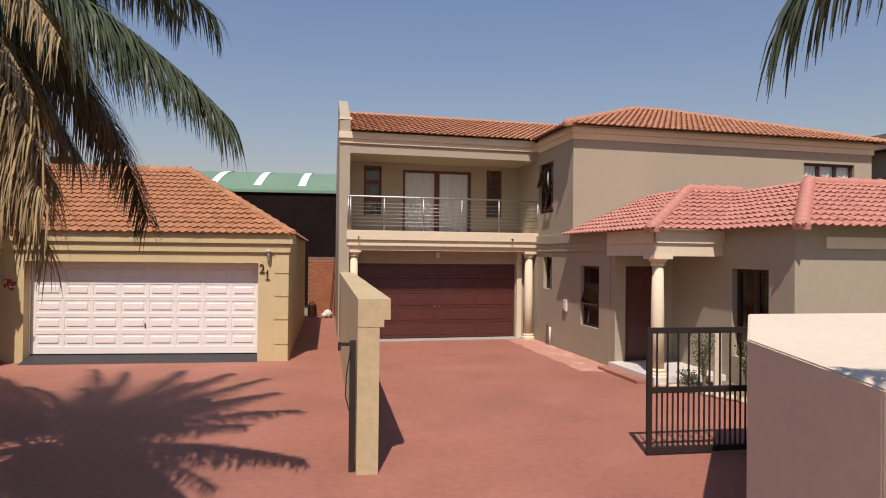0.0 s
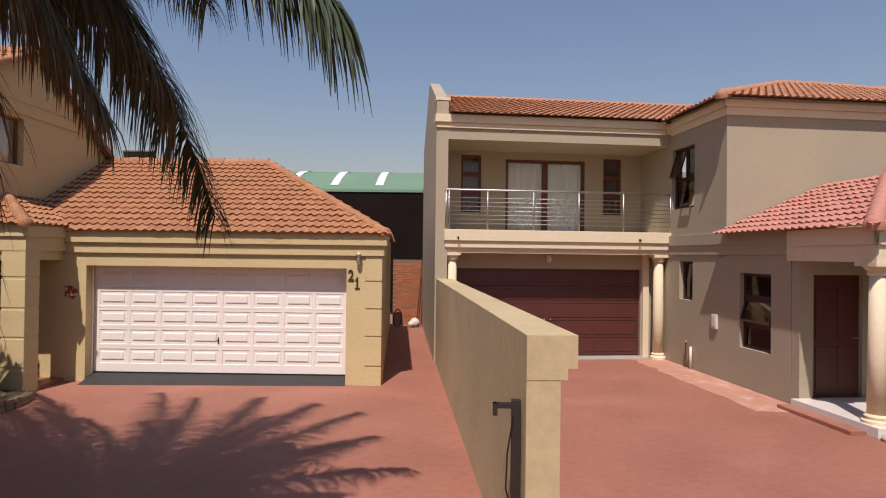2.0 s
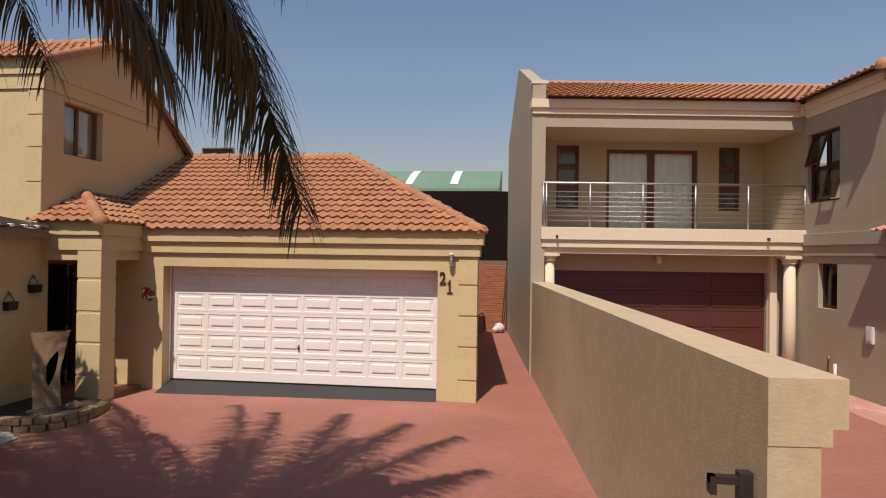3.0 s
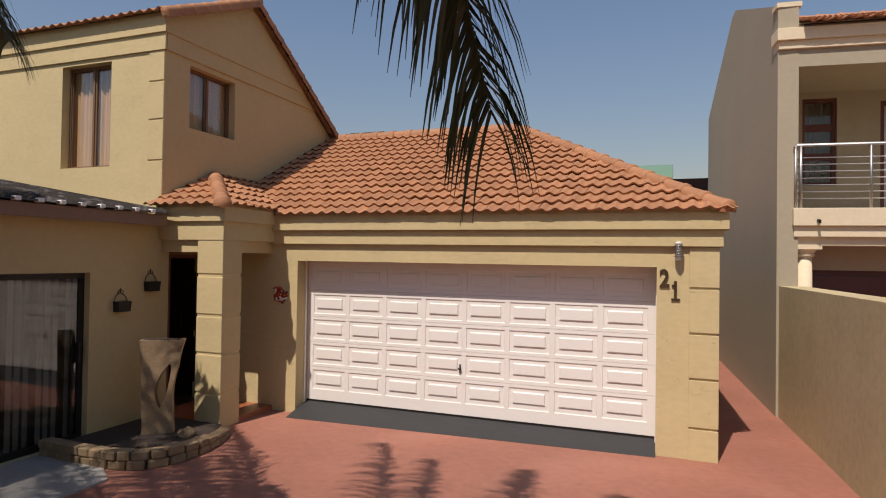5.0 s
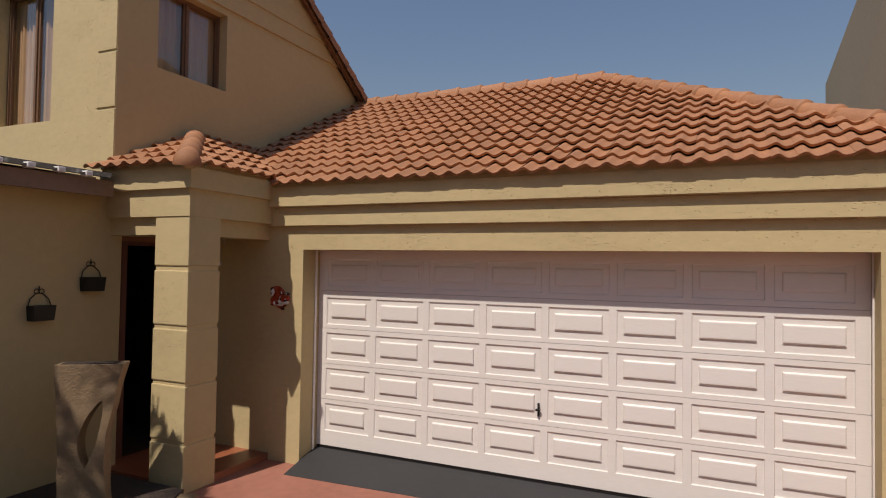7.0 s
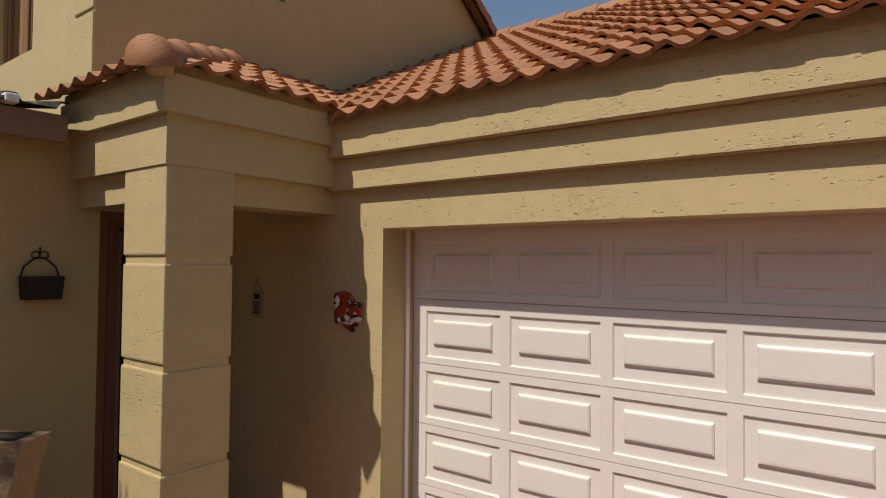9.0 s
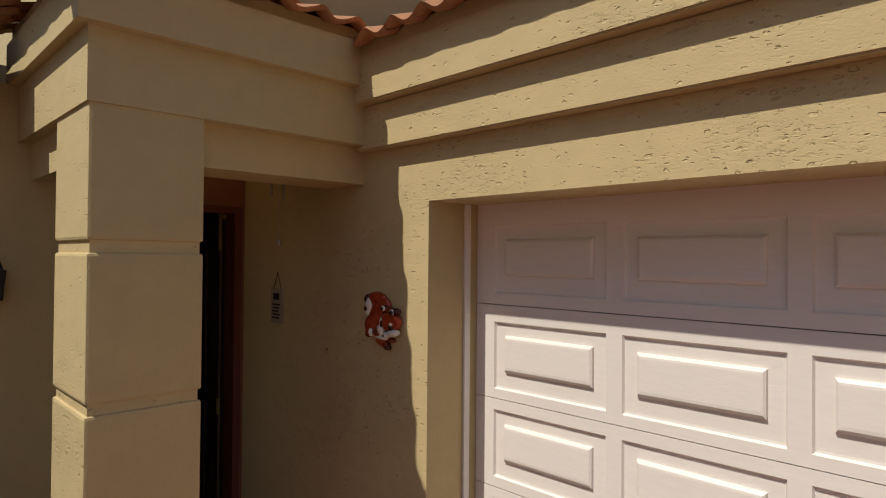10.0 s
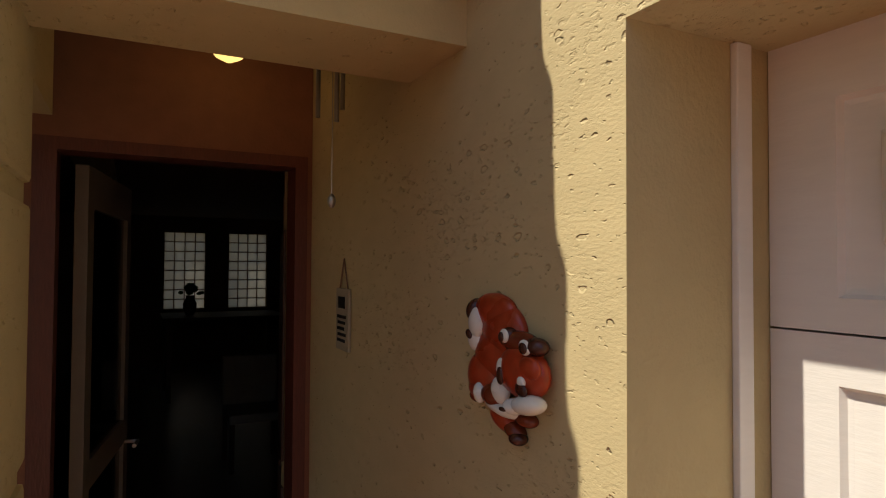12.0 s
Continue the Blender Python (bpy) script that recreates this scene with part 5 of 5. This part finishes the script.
part("eave_return", boxes((5.555, 5.69, -0.12, 0.12, 5.35, 5.6)), CREAM, house)
roofs = new("roof")
roofs.parent = house
K = 0.37
roof_plane(roofs, (0.3, -0.2, 5.66), (5.4, -0.2, 5.66), (0, 3.0, 3.0 * K), [(0.3, -0.2), (5.4, -0.2), (8.4, 2.8), (0.3, 2.8)], TILE_FAR)
roof_plane(roofs, (0.3, 5.9, 5.6), (8.4, 5.9, 5.6), (0, -3.0, 1.1), [(0.3, 5.9), (8.4, 5.9), (8.4, 2.8), (0.3, 2.8)], TILE_FAR)
roof_plane(roofs, (5.4, -2.72, 5.62), (5.4, -0.2, 5.62), (4.3, 0, 4.3 * K), [(5.4, -2.72), (9.7, 1.58), (9.7, 4.1), (5.4, -0.2)], TILE_FAR)
roof_plane(roofs, (5.4, -2.72, 5.62), (15.2, -2.72, 5.62), (0, 4.3, 4.3 * K), [(5.4, -2.72), (15.2, -2.72), (10.9, 1.58), (9.7, 1.58)], TILE_FAR)
roof_plane(roofs, (15.2, -2.72, 5.62), (15.2, 6.2, 5.62), (-4.3, 0, 4.3 * K), [(15.2, -2.72), (15.2, 6.2), (10.9, 6.2), (10.9, 1.58)], TILE_FAR)
for p, q in (((5.36, -2.76, 5.66), (9.7, 1.58, 7.26)), ((9.7, 1.58, 7.26), (10.9, 1.58, 7.26)), ((15.24, -2.76, 5.66), (10.9, 1.58, 7.26)), ((0.3, 2.8, 6.8), (8.4, 2.8, 6.8))):
    ridge_tiles(roofs, p, q, TILE_FAR, r=0.1)
# entrance porch and front wing
part("porch_back_wall", wall(5.7, 7.1, GROUND, 2.9, 0.2, [(5.95, 6.85, GROUND, 2.12)], v0=-4.6), STONE_GREY, house)
ed = thing("door", "dark maroon panelled front door, closed", "door", m=RH @ pose(5.95, -4.52, 0.05))
part("door_leaf", boxes((0, 0.9, 0, 0.045, 0, 2.07), bevel=0.004), GARAGE_BROWN, ed)
for z0, z1 in ((0.15, 0.85), (0.98, 1.9)):
    for x0 in (0.1, 0.5):
        part("door_panel", boxes((x0, x0 + 0.3, -0.012, 0.0, z0, z1), bevel=0.008), GARAGE_BROWN, ed)
bm = bmesh.new()
tube(bm, [(0.83, -0.0, 1.0), (0.83, -0.05, 1.0), (0.74, -0.05, 1.0)], 0.01)
part("handle", bm, STEEL, ed)
WS = pose(7.1, 0, 0, 0, 0, -90)
part("wing_side_wall", wall(4.6, 7.95, GROUND, 2.9, 0.25, [(6.55, 7.55, 0.45, 2.12)]), STONE_GREY, house, m=WS)
window("window", RH @ WS, 6.55, 7.55, 0.45, 2.12, 0.12, WOOD_DARK, 2, 1, GLASS_DARK, label="dark framed window beside the porch", kind="")
part("wing_corner_pier", boxes((7.62, 8.21, -0.1, 0.0, GROUND, 2.96), bevel=0.008), STONE_GREY, house, m=WS)
part("wing_front_wall", boxes((7.1, 15.5, -8.2, -7.95, GROUND, 2.9)), STONE_GREY, house)
part("wing_band", boxes((7.6, 15.5, -8.24, -8.2, 2.5, 2.7), bevel=0.006), CREAM, house)
for p in ((5.6, 5.86, -6.3, -4.4), (5.86, 7.1, -6.3, -6.05)):
    part("porch_beam", boxes((*p, 2.35, 2.86)), CREAM, house)
part("porch_band", boxes((5.56, 5.6, -6.34, -4.6, 2.6, 2.86)), CREAM, house)
part("porch_front_band", boxes((5.56, 7.1, -6.34, -6.3, 2.6, 2.86)), CREAM, house)
part("porch_soffit", boxes((5.86, 7.1, -6.05, -4.6, 2.55, 2.6)), STONE_GREY, house)
pr = new("porch_roof")
pr.parent = house
E2, K2 = 2.86, 0.43
roof_plane(pr, (5.42, -6.45, E2), (5.42, -2.42, E2), (1, 0, K2), [(5.42, -6.45), (5.42, -2.45), (7.95, -2.45), (7.95, -3.92)], TILE_PINK)
roof_plane(pr, (5.42, -6.45, E2), (6.85, -6.45, E2), (0, 1, K2), [(5.42, -6.45), (6.85, -6.45), (9.38, -3.92), (7.95, -3.92)], TILE_PINK)
roof_plane(pr, (6.85, -8.5, E2), (6.85, -6.45, E2), (1, 0, K2), [(6.85, -8.5), (6.85, -6.45), (9.38, -3.92), (9.38, -5.97)], TILE_PINK)
roof_plane(pr, (6.85, -8.5, E2), (15.6, -8.5, E2), (0, 1, K2), [(6.85, -8.5), (15.6, -8.5), (15.6, -5.97), (9.38, -5.97)], TILE_PINK)
roof_plane(pr, (9.38, -3.4, E2), (15.6, -3.4, E2), (0, -1, K2), [(9.38, -3.4), (15.6, -3.4), (15.6, -5.97), (9.38, -5.97)], TILE_PINK)
for p, q in (((5.44, -6.43, E2 + 0.05), (7.95, -3.92, 3.99)), ((7.95, -3.92, 3.99), (9.38, -3.92, 3.99)), ((6.87, -8.48, E2 + 0.05), (9.38, -5.97, 3.99)), ((9.38, -5.97, 3.99), (15.6, -5.97, 3.99))):
    ridge_tiles(pr, p, q, TILE_PINK, r=0.12)
c = thing("round_column", "cream round porch column with moulded base", "column", group="porch columns", m=RH @ pose(5.78, -6.12, 0.05))
bm = bmesh.new()
lathe(bm, [(0.13, 0.1), (0.125, 1.0), (0.105, 2.12)], 0, 0, 24)
part("shaft", bm, CREAM, c, smooth=True)
bm = bmesh.new()
lathe(bm, [(0.11, 2.1), (0.14, 2.13), (0.125, 2.16), (0.19, 2.24)], 0, 0, 24)
box(bm, -0.2, 0.2, -0.2, 0.2, 2.24, 2.3)
part("capital", bm, CREAM, c)
bm = bmesh.new()
lathe(bm, [(0.2, 0.0), (0.2, 0.04), (0.16, 0.06), (0.17, 0.1), (0.13, 0.13)], 0, 0, 24)
part("base", bm, CREAM, c)
thing("porch_step", "white tiled porch platform", "step", kind="structure", m=RH, bm=boxes((5.55, 7.1, -6.4, -4.6, GROUND, 0.05), bevel=0.006), material=WHITE_TILE)
thing("porch_lower_step", "red concrete step before the porch", "step", kind="structure", m=RH, bm=boxes((5.3, 5.55, -6.2, -4.6, GROUND, GROUND + 0.06), bevel=0.006), material=RED_PAVING)
# planting beside the porch
bm = bmesh.new()
prism(bm, [(5.6, -6.45), (7.05, -6.45), (7.05, -8.1), (6.4, -8.1)], GROUND, GROUND + 0.05)
thing("flower_bed", "dry flower bed beside the porch", "flower bed", kind="structure", m=RH, bm=bm, material=EARTH)
rnd = random.Random(21)
for i in range(9):
    k = i / 8
    bm = bmesh.new()
    blob(bm, (5.65 + 0.75 * k, -6.5 - 1.6 * k, GROUND + 0.03), (0.12, 0.1, 0.06), 8, 0.4, i)
    thing("edging_stone", "rounded pale stone edging the flower bed", "stone", group="bed edging stones", m=RH, bm=bm, material=PEBBLE, smooth=True)


def shrub(x, y, h, spread, n, seed, label):
    rnd = random.Random(seed)
    s = thing("shrub", label, "shrub", m=RH @ pose(x, y, GROUND + 0.04))
    bm, lv = bmesh.new(), bmesh.new()
    for i in range(9):
        a = rnd.uniform(0, 6.28)
        tip = Vector((spread * rnd.uniform(0.3, 1) * math.cos(a), spread * rnd.uniform(0.3, 1) * math.sin(a), h * rnd.uniform(0.6, 1)))
        mid = Vector((tip.x * 0.4, tip.y * 0.4, tip.z * 0.55))
        tube(bm, [(0, 0, 0), mid, tip], [0.012, 0.009, 0.004], 5)
        for k in range(n):
            t = rnd.uniform(0.25, 1.0)
            p = mid.lerp(tip, (t - 0.4) / 0.6) if t > 0.4 else Vector((0, 0, 0)).lerp(mid, t / 0.4)
            p = p + Vector((rnd.gauss(0, 0.05), rnd.gauss(0, 0.05), rnd.gauss(0, 0.04)))
            d = Vector((rnd.gauss(0, 1), rnd.gauss(0, 1), rnd.gauss(0, 0.6))).normalized() * rnd.uniform(0.025, 0.05)
            w = d.cross(Vector((rnd.gauss(0, 1), rnd.gauss(0, 1), 1))).normalized() * d.length * 0.45
            lv.faces.new([lv.verts.new(q) for q in (p, p + d * 0.5 + w, p + d, p + d * 0.5 - w)])
    part("stems", bm, BARK, s)
    tagged(part("leaves", lv, SHRUB, s), kind="stuff")


shrub(6.25, -6.9, 1.3, 0.22, 60, 3, "leafy green rose shrub in the bed")
shrub(6.75, -7.4, 1.0, 0.18, 30, 5, "thin green shrub in the bed")
shrub(6.1, -6.65, 0.35, 0.3, 30, 6, "low dry plant at the porch corner")
thing("garden_post", "pale upright board among the plants", "post", m=RH, bm=boxes((6.42, 6.56, -6.98, -6.93, GROUND, 1.0), bevel=0.006), material=PALE)

# ---- passage behind the garage ----
bw = thing("wall_brick", "orange face-brick wall closing the passage", "wall", kind="structure", m=pose(5.0, 10.2, GROUND), bm=boxes((-0.1, 1.3, 0.0, 0.2, 0, 2.3)), material=MORTAR)
brick = finish(boxes((0, 0.212, -0.012, 0.05, 0, 0.068), bevel=0.004), "brick", BRICK)
for k in range(27):
    for i in range(7):
        x = -0.1 + i * 0.222 - (0.111 if k % 2 else 0)
        if x < -0.1 or x > 1.1:
            continue
        shared("brick", brick, bw, pose(x, 0, 0.01 + k * 0.08))
thing("dark_shed", "dark timber wall above the bricks", "wall", kind="structure", bm=boxes((-2.0, 9.5, 14.0, 14.4, 0, 4.9)), material=SHED_AND_ROOM_DARK)
far = thing("warehouse", "distant warehouse with a rounded green sheet roof", "building", m=pose(0, 34, 0))
part("wall", boxes((-24, 4.7, 0, 8, GROUND, 6.95)), SHED_AND_ROOM_DARK, far)
bm = bmesh.new()
prof = [(-0.5, 6.95), (-0.5, 7.15)] + [(0.2 + 8 * k / 8, 7.15 + 2.3 * math.sin(k / 8 * math.pi / 2)) for k in range(1, 9)] + [(8.2, 6.95)]
lo = [bm.verts.new((-25, y, z)) for y, z in prof]
hi = [bm.verts.new((4.9, y, z)) for y, z in prof]
for i in range(len(prof) - 1):
    bm.faces.new((lo[i], hi[i], hi[i + 1], lo[i + 1]))
bm.faces.new(hi)
bm.faces.new(lo)
part("roof", bm, GREEN_ROOF, far)
for i in range(7):
    bm = bmesh.new()
    x = 1.2 - i * 3.43
    pts = [(y, z + 0.04) for y, z in prof[2:10]]
    l2 = [bm.verts.new((x, y, z)) for y, z in pts]
    h2 = [bm.verts.new((x + 0.6, y, z)) for y, z in pts]
    for k in range(len(pts) - 1):
        bm.faces.new((l2[k], h2[k], h2[k + 1], l2[k + 1]))
    part("skylight_sheet", bm, CLEAR_SHEET, far, "pale skylight strip")
wheel = thing("bicycle", "old bicycle wheel leaning in the passage", "bicycle wheel", m=pose(5.15, 9.3, GROUND + 0.32, 0, 12, 70))
bm = bmesh.new()
tube(bm, [(0.3 * math.cos(a * 0.2618), 0, 0.3 * math.sin(a * 0.2618)) for a in range(25)], 0.016, 6)
part("tyre", bm, BLACK_METAL, wheel)
for k in range(8):
    bm = bmesh.new()
    tube(bm, [(0, 0, 0), (0.29 * math.cos(k * 0.785), 0, 0.29 * math.sin(k * 0.785))], 0.004, 4)
    part("spoke", bm, ZINC, wheel)
bm = bmesh.new()
blob(bm, (5.72, 9.5, GROUND + 0.14), (0.17, 0.14, 0.16), 12, 0.5, 3)
blob(bm, (5.6, 9.35, GROUND + 0.1), (0.11, 0.1, 0.1), 10, 0.5, 6)
thing("sack", "crumpled white sack on the passage floor", "sack", bm=bm, material=WHITE_PLASTIC, smooth=True)
for x, y, tx, h in ((5.78, 9.6, 5.95, 2.3), (5.85, 9.4, 5.95, 1.6)):
    bm = bmesh.new()
    tube(bm, [(x, y, GROUND), (tx, y + 0.4, h)], 0.02, 6)
    thing("pole", "dark pole leaning in the passage", "pole", group="leaning poles", bm=bm, material=WOOD_DARK)

thing("rear_block", "plain rear part of the house", "wall", kind="structure", bm=boxes((-5.0, -1.62, 3.9, 8.6, GROUND, 4.2)), material=PLASTER_SMOOTH)
sp = thing("solar_panel", "dark solar panel on legs behind the garage ridge", "solar panel", m=pose(-2.05, 6.0, 4.2))
part("panel", boxes((-0.45, 0.45, -0.02, 0.02, -0.16, 0.2), bevel=0.005), BLACK_METAL, sp, m=pose(0, 0, 0.86, 18, 0, 0))
part("frame_rim", wall(-0.47, 0.47, -0.18, 0.22, 0.05, [(-0.44, 0.44, -0.15, 0.19)], v0=-0.026), ZINC, sp, m=pose(0, 0, 0.86, 18, 0, 0))
for x in (-0.4, 0.4):
    part("leg", boxes((x - 0.015, x + 0.015, -0.015, 0.015, 0.0, 0.72)), ZINC, sp)

# neighbour beyond the right-hand house
nb = thing("house", "neighbouring beige house with a dark roof", "house", m=RH @ pose(16.2, -2.0, 0))
part("wall", boxes((0, 9, 0, 8, GROUND, 5.6)), STONE_GREY, nb)
bm = bmesh.new()
side_prism(bm, [(-0.4, 5.6), (9.4, 5.6), (7.5, 6.7), (2.5, 6.7)], -0.4, 8.4)
part("roof", bm, UNDERLAY, nb)


# ---- palms ----
def frond(parent, base, tip, rise, width, material, n=70, seed=0, name="frond", droop=0.42, rib=0.018, slim=1.0, bow=0.0):
    """A feather frond from base to tip, arched by rise, with hanging leaflets on both sides."""
    rnd = random.Random(seed)
    a, b = Vector(base), Vector(tip)
    ctrl = (a + b) / 2 + Vector((bow, 0, rise))
    n = int(n * (1.35 if b.z > 4.0 else 0.95))
    pos = lambda t: a * (1 - t) ** 2 + ctrl * 2 * t * (1 - t) + b * t ** 2
    bm = bmesh.new()
    m = 14
    tube(bm, [pos(i / m) for i in range(m + 1)], [rib * (1 - 0.85 * i / m) for i in range(m + 1)], 5)
    for i in range(n):
        t = 0.12 + 0.88 * (i + rnd.uniform(-0.3, 0.3)) / n
        t = min(max(t, 0.05), 1.0)
        p = pos(t)
        d = (pos(min(t + 0.02, 1.02)) - pos(t - 0.02)).normalized()
        side = d.cross(Vector((0, 0, 1)))
        if side.length < 0.05:
            side = Vector((1, 0, 0))
        side.normalize()
        up = side.cross(d)
        for sg in (-1, 1):
            L = width * (0.45 + 0.55 * math.sin(min(1, 0.15 + t * 0.95) * math.pi)) * rnd.uniform(0.75, 1.15)
            way = (side * sg * rnd.uniform(0.55, 1.0) + d * rnd.uniform(0.5, 1.0) + up * rnd.uniform(-0.3, 0.4)).normalized()
            w0 = rnd.uniform(0.008, 0.0155) * slim
            q, v = p.copy(), way.copy()
            prev = None
            seg = 4
            for k in range(seg + 1):
                f = k / seg
                across = v.cross(Vector((0, 0, 1)))
                across = across.normalized() if across.length > 0.05 else side
                across = (across + up * rnd.uniform(-0.3, 0.3)).normalized()
                w = w0 * (1 - f) ** 0.7 + 0.0012
                cur = (bm.verts.new(q - across * w), bm.verts.new(q + across * w))
                if prev:
                    bm.faces.new((prev[0], prev[1], cur[1], cur[0]))
                prev = cur
                v = (v + Vector((0, 0, -droop * rnd.uniform(0.6, 1.3)))).normalized()
                q = q + v * (L / seg)
    me = bpy.data.meshes.new(name)
    bm.to_mesh(me)
    bm.free()
    me.materials.append(material)
    ob = new(name, me)
    ob.parent = parent
    return ob


def palm(c, trunk_r, fronds, dead, label, seed):
    """fronds: (tip x, y, z, rise, width, material)."""
    P = thing("palm_tree", label, "palm tree", m=pose(0, 0, 0))
    bm = bmesh.new()
    lathe(bm, [(trunk_r * (1.25 if k == 0 else 1 + 0.05 * (k % 2) - 0.012 * k), GROUND - 0.05 + (c[2] - GROUND - 0.1) * k / 24) for k in range(25)], c[0], c[1], 18)
    part("trunk", bm, BARK, P, "ringed grey-brown palm trunk", smooth=True)
    for i, f in enumerate(fronds):
        frond(P, (c[0] + 0.1 * math.cos(i), c[1] + 0.1 * math.sin(i), c[2] - 0.1), f[:3], f[3], f[4], f[5], f[6] if len(f) > 6 else 80, seed + i, droop=0.55, slim=0.85, bow=f[7] if len(f) > 7 else 0.0)
    for i, f in enumerate(dead):
        tagged(frond(P, (c[0] + 0.15 * math.cos(i), c[1] + 0.15 * math.sin(i), c[2] - 0.35), f[:3], f[3], f[4], LEAF_DEAD, 240, seed + 60 + i, "dead_frond", 0.5, 0.014, 0.42), "dry brown hanging frond")


C1 = (3.0, -9.3, 4.9)
live = [(4.46, -5.3, 2.74, 1.75, 1.15, LEAF_DARK, 320, 0.55), (6.38, -9.0, 3.45, 1.0, 1.1, LEAF, 420), (4.3, -6.0, 3.7, 1.6, 1.1, LEAF_OLIVE, 240), (4.6, -6.5, 3.6, 1.5, 1.1, LEAF_OLIVE, 240), (4.2, -7.0, 3.5, 1.5, 1.0, LEAF_OLIVE, 240), (4.5, -7.4, 3.3, 1.4, 1.0, LEAF_OLIVE, 240),
        (3.1, -4.2, 5.0, 1.5, 1.2, LEAF, 230), (0.9, -5.4, 4.6, 1.6, 1.0, LEAF, 170), (5.9, -7.5, 4.8, 1.4, 1.0, LEAF, 170), (4.9, -5.4, 5.5, 1.4, 1.0, LEAF, 170),
        (4.1, -4.7, 5.2, 1.5, 1.2, LEAF, 230), (2.0, -4.4, 5.2, 1.5, 1.0, LEAF, 150), (5.3, -6.6, 5.4, 1.3, 1.0, LEAF, 150), (0.2, -6.6, 5.0, 1.5, 1.0, LEAF, 150), (3.4, -6.4, 6.6, 1.0, 1.0, LEAF, 130), (4.8, -7.6, 6.6, 1.0, 1.0, LEAF, 130),
        (-0.2, -5.0, 4.9, 1.5, 1.0, LEAF, 140), (-1.0, -6.2, 4.6, 1.5, 1.0, LEAF, 140), (1.2, -4.3, 5.6, 1.4, 1.0, LEAF, 140),
        # Fronds reaching towards the wing are unseen, added to shade patio and porch.
        (-0.6, -7.6, 4.4, 1.6, 0.9, LEAF, 110), (-2.6, -4.3, 4.5, 1.6, 1.2, LEAF, 240), (-2.9, -5.3, 4.4, 1.6, 1.2, LEAF, 240), (-2.2, -3.6, 4.6, 1.6, 1.2, LEAF, 240), (-3.0, -6.4, 4.3, 1.6, 1.2, LEAF, 200), (-2.5, -4.8, 3.9, 1.7, 1.3, LEAF, 240), (-1.9, -3.7, 4.0, 1.7, 1.3, LEAF, 240), (-1.2, -3.4, 4.3, 1.7, 1.2, LEAF, 240), (-2.8, -5.8, 3.8, 1.7, 1.3, LEAF, 240), (-1.0, -10.0, 4.4, 1.6, 0.9, LEAF, 110), (0.8, -12.4, 4.4, 1.6, 0.9, LEAF, 110), (3.2, -13.4, 4.6, 1.6, 0.9, LEAF, 110), (2.0, -7.0, 7.3, 0.8, 0.8, LEAF, 110),
        (5.0, -9.8, 7.2, 0.9, 0.8, LEAF, 110), (2.8, -11.0, 7.4, 0.8, 0.8, LEAF, 110), (2.0, -5.2, 4.0, 1.8, 0.95, LEAF_DARK, 150), (5.4, -11.0, 4.4, 1.3, 0.9, LEAF_DARK, 150)]
dry = [(5.6, -10.25, 2.6, 1.3, 0.85), (5.5, -10.0, 2.8, 1.3, 0.85), (5.3, -9.75, 2.5, 1.2, 0.8), (5.5, -9.9, 2.3, 1.2, 0.8), (5.2, -9.5, 2.7, 1.3, 0.8), (5.0, -9.3, 2.6, 1.2, 0.8), (5.1, -10.0, 2.9, 1.3, 0.9), (5.2, -10.5, 2.5, 1.2, 0.75), (5.4, -10.45, 3.1, 1.5, 0.8), (4.9, -9.9, 2.2, 1.1, 0.75), (5.1, -9.8, 3.0, 1.4, 0.8), (5.5, -10.15, 3.3, 1.4, 0.85),
       (4.6, -9.8, 2.1, 1.0, 0.7), (5.35, -10.3, 2.8, 1.3, 0.9), (5.6, -10.35, 3.0, 1.4, 0.8), (5.15, -10.1, 2.6, 1.25, 0.85), (5.3, -10.6, 2.8, 1.3, 0.8), (4.5, -10.5, 2.2, 1.0, 0.7), (4.9, -10.9, 2.5, 1.1, 0.75), (5.0, -10.3, 2.0, 1.0, 0.75), (1.8, -8.4, 2.4, 0.9, 0.6), (1.8, -10.2, 2.4, 0.9, 0.6)]
shift = random.Random(77)
dry += [(x + shift.uniform(-0.25, 0.2), y + shift.uniform(-0.3, 0.3), z + shift.uniform(-0.2, 0.5), r, w) for x, y, z, r, w in dry[:20]]
palm(C1, 0.19, live, dry, "tall feather palm with drooping green and dry brown fronds", 100)
C2 = (12.0, -13.6, 4.6)
live2 = [(9.42, -11.7, 3.45, 0.95, 1.05, LEAF_DARK, 240), (10.2, -16.2, 4.0, 1.3, 0.6, LEAF), (14.4, -15.4, 4.0, 1.3, 0.6, LEAF), (15.0, -12.6, 4.0, 1.3, 0.6, LEAF), (12.6, -16.8, 4.2, 1.3, 0.6, LEAF), (13.0, -10.6, 4.6, 1.2, 0.6, LEAF), (11.2, -12.9, 6.4, 0.7, 0.5, LEAF)]
palm(C2, 0.18, live2, [], "feather palm with an arching green crown", 300)
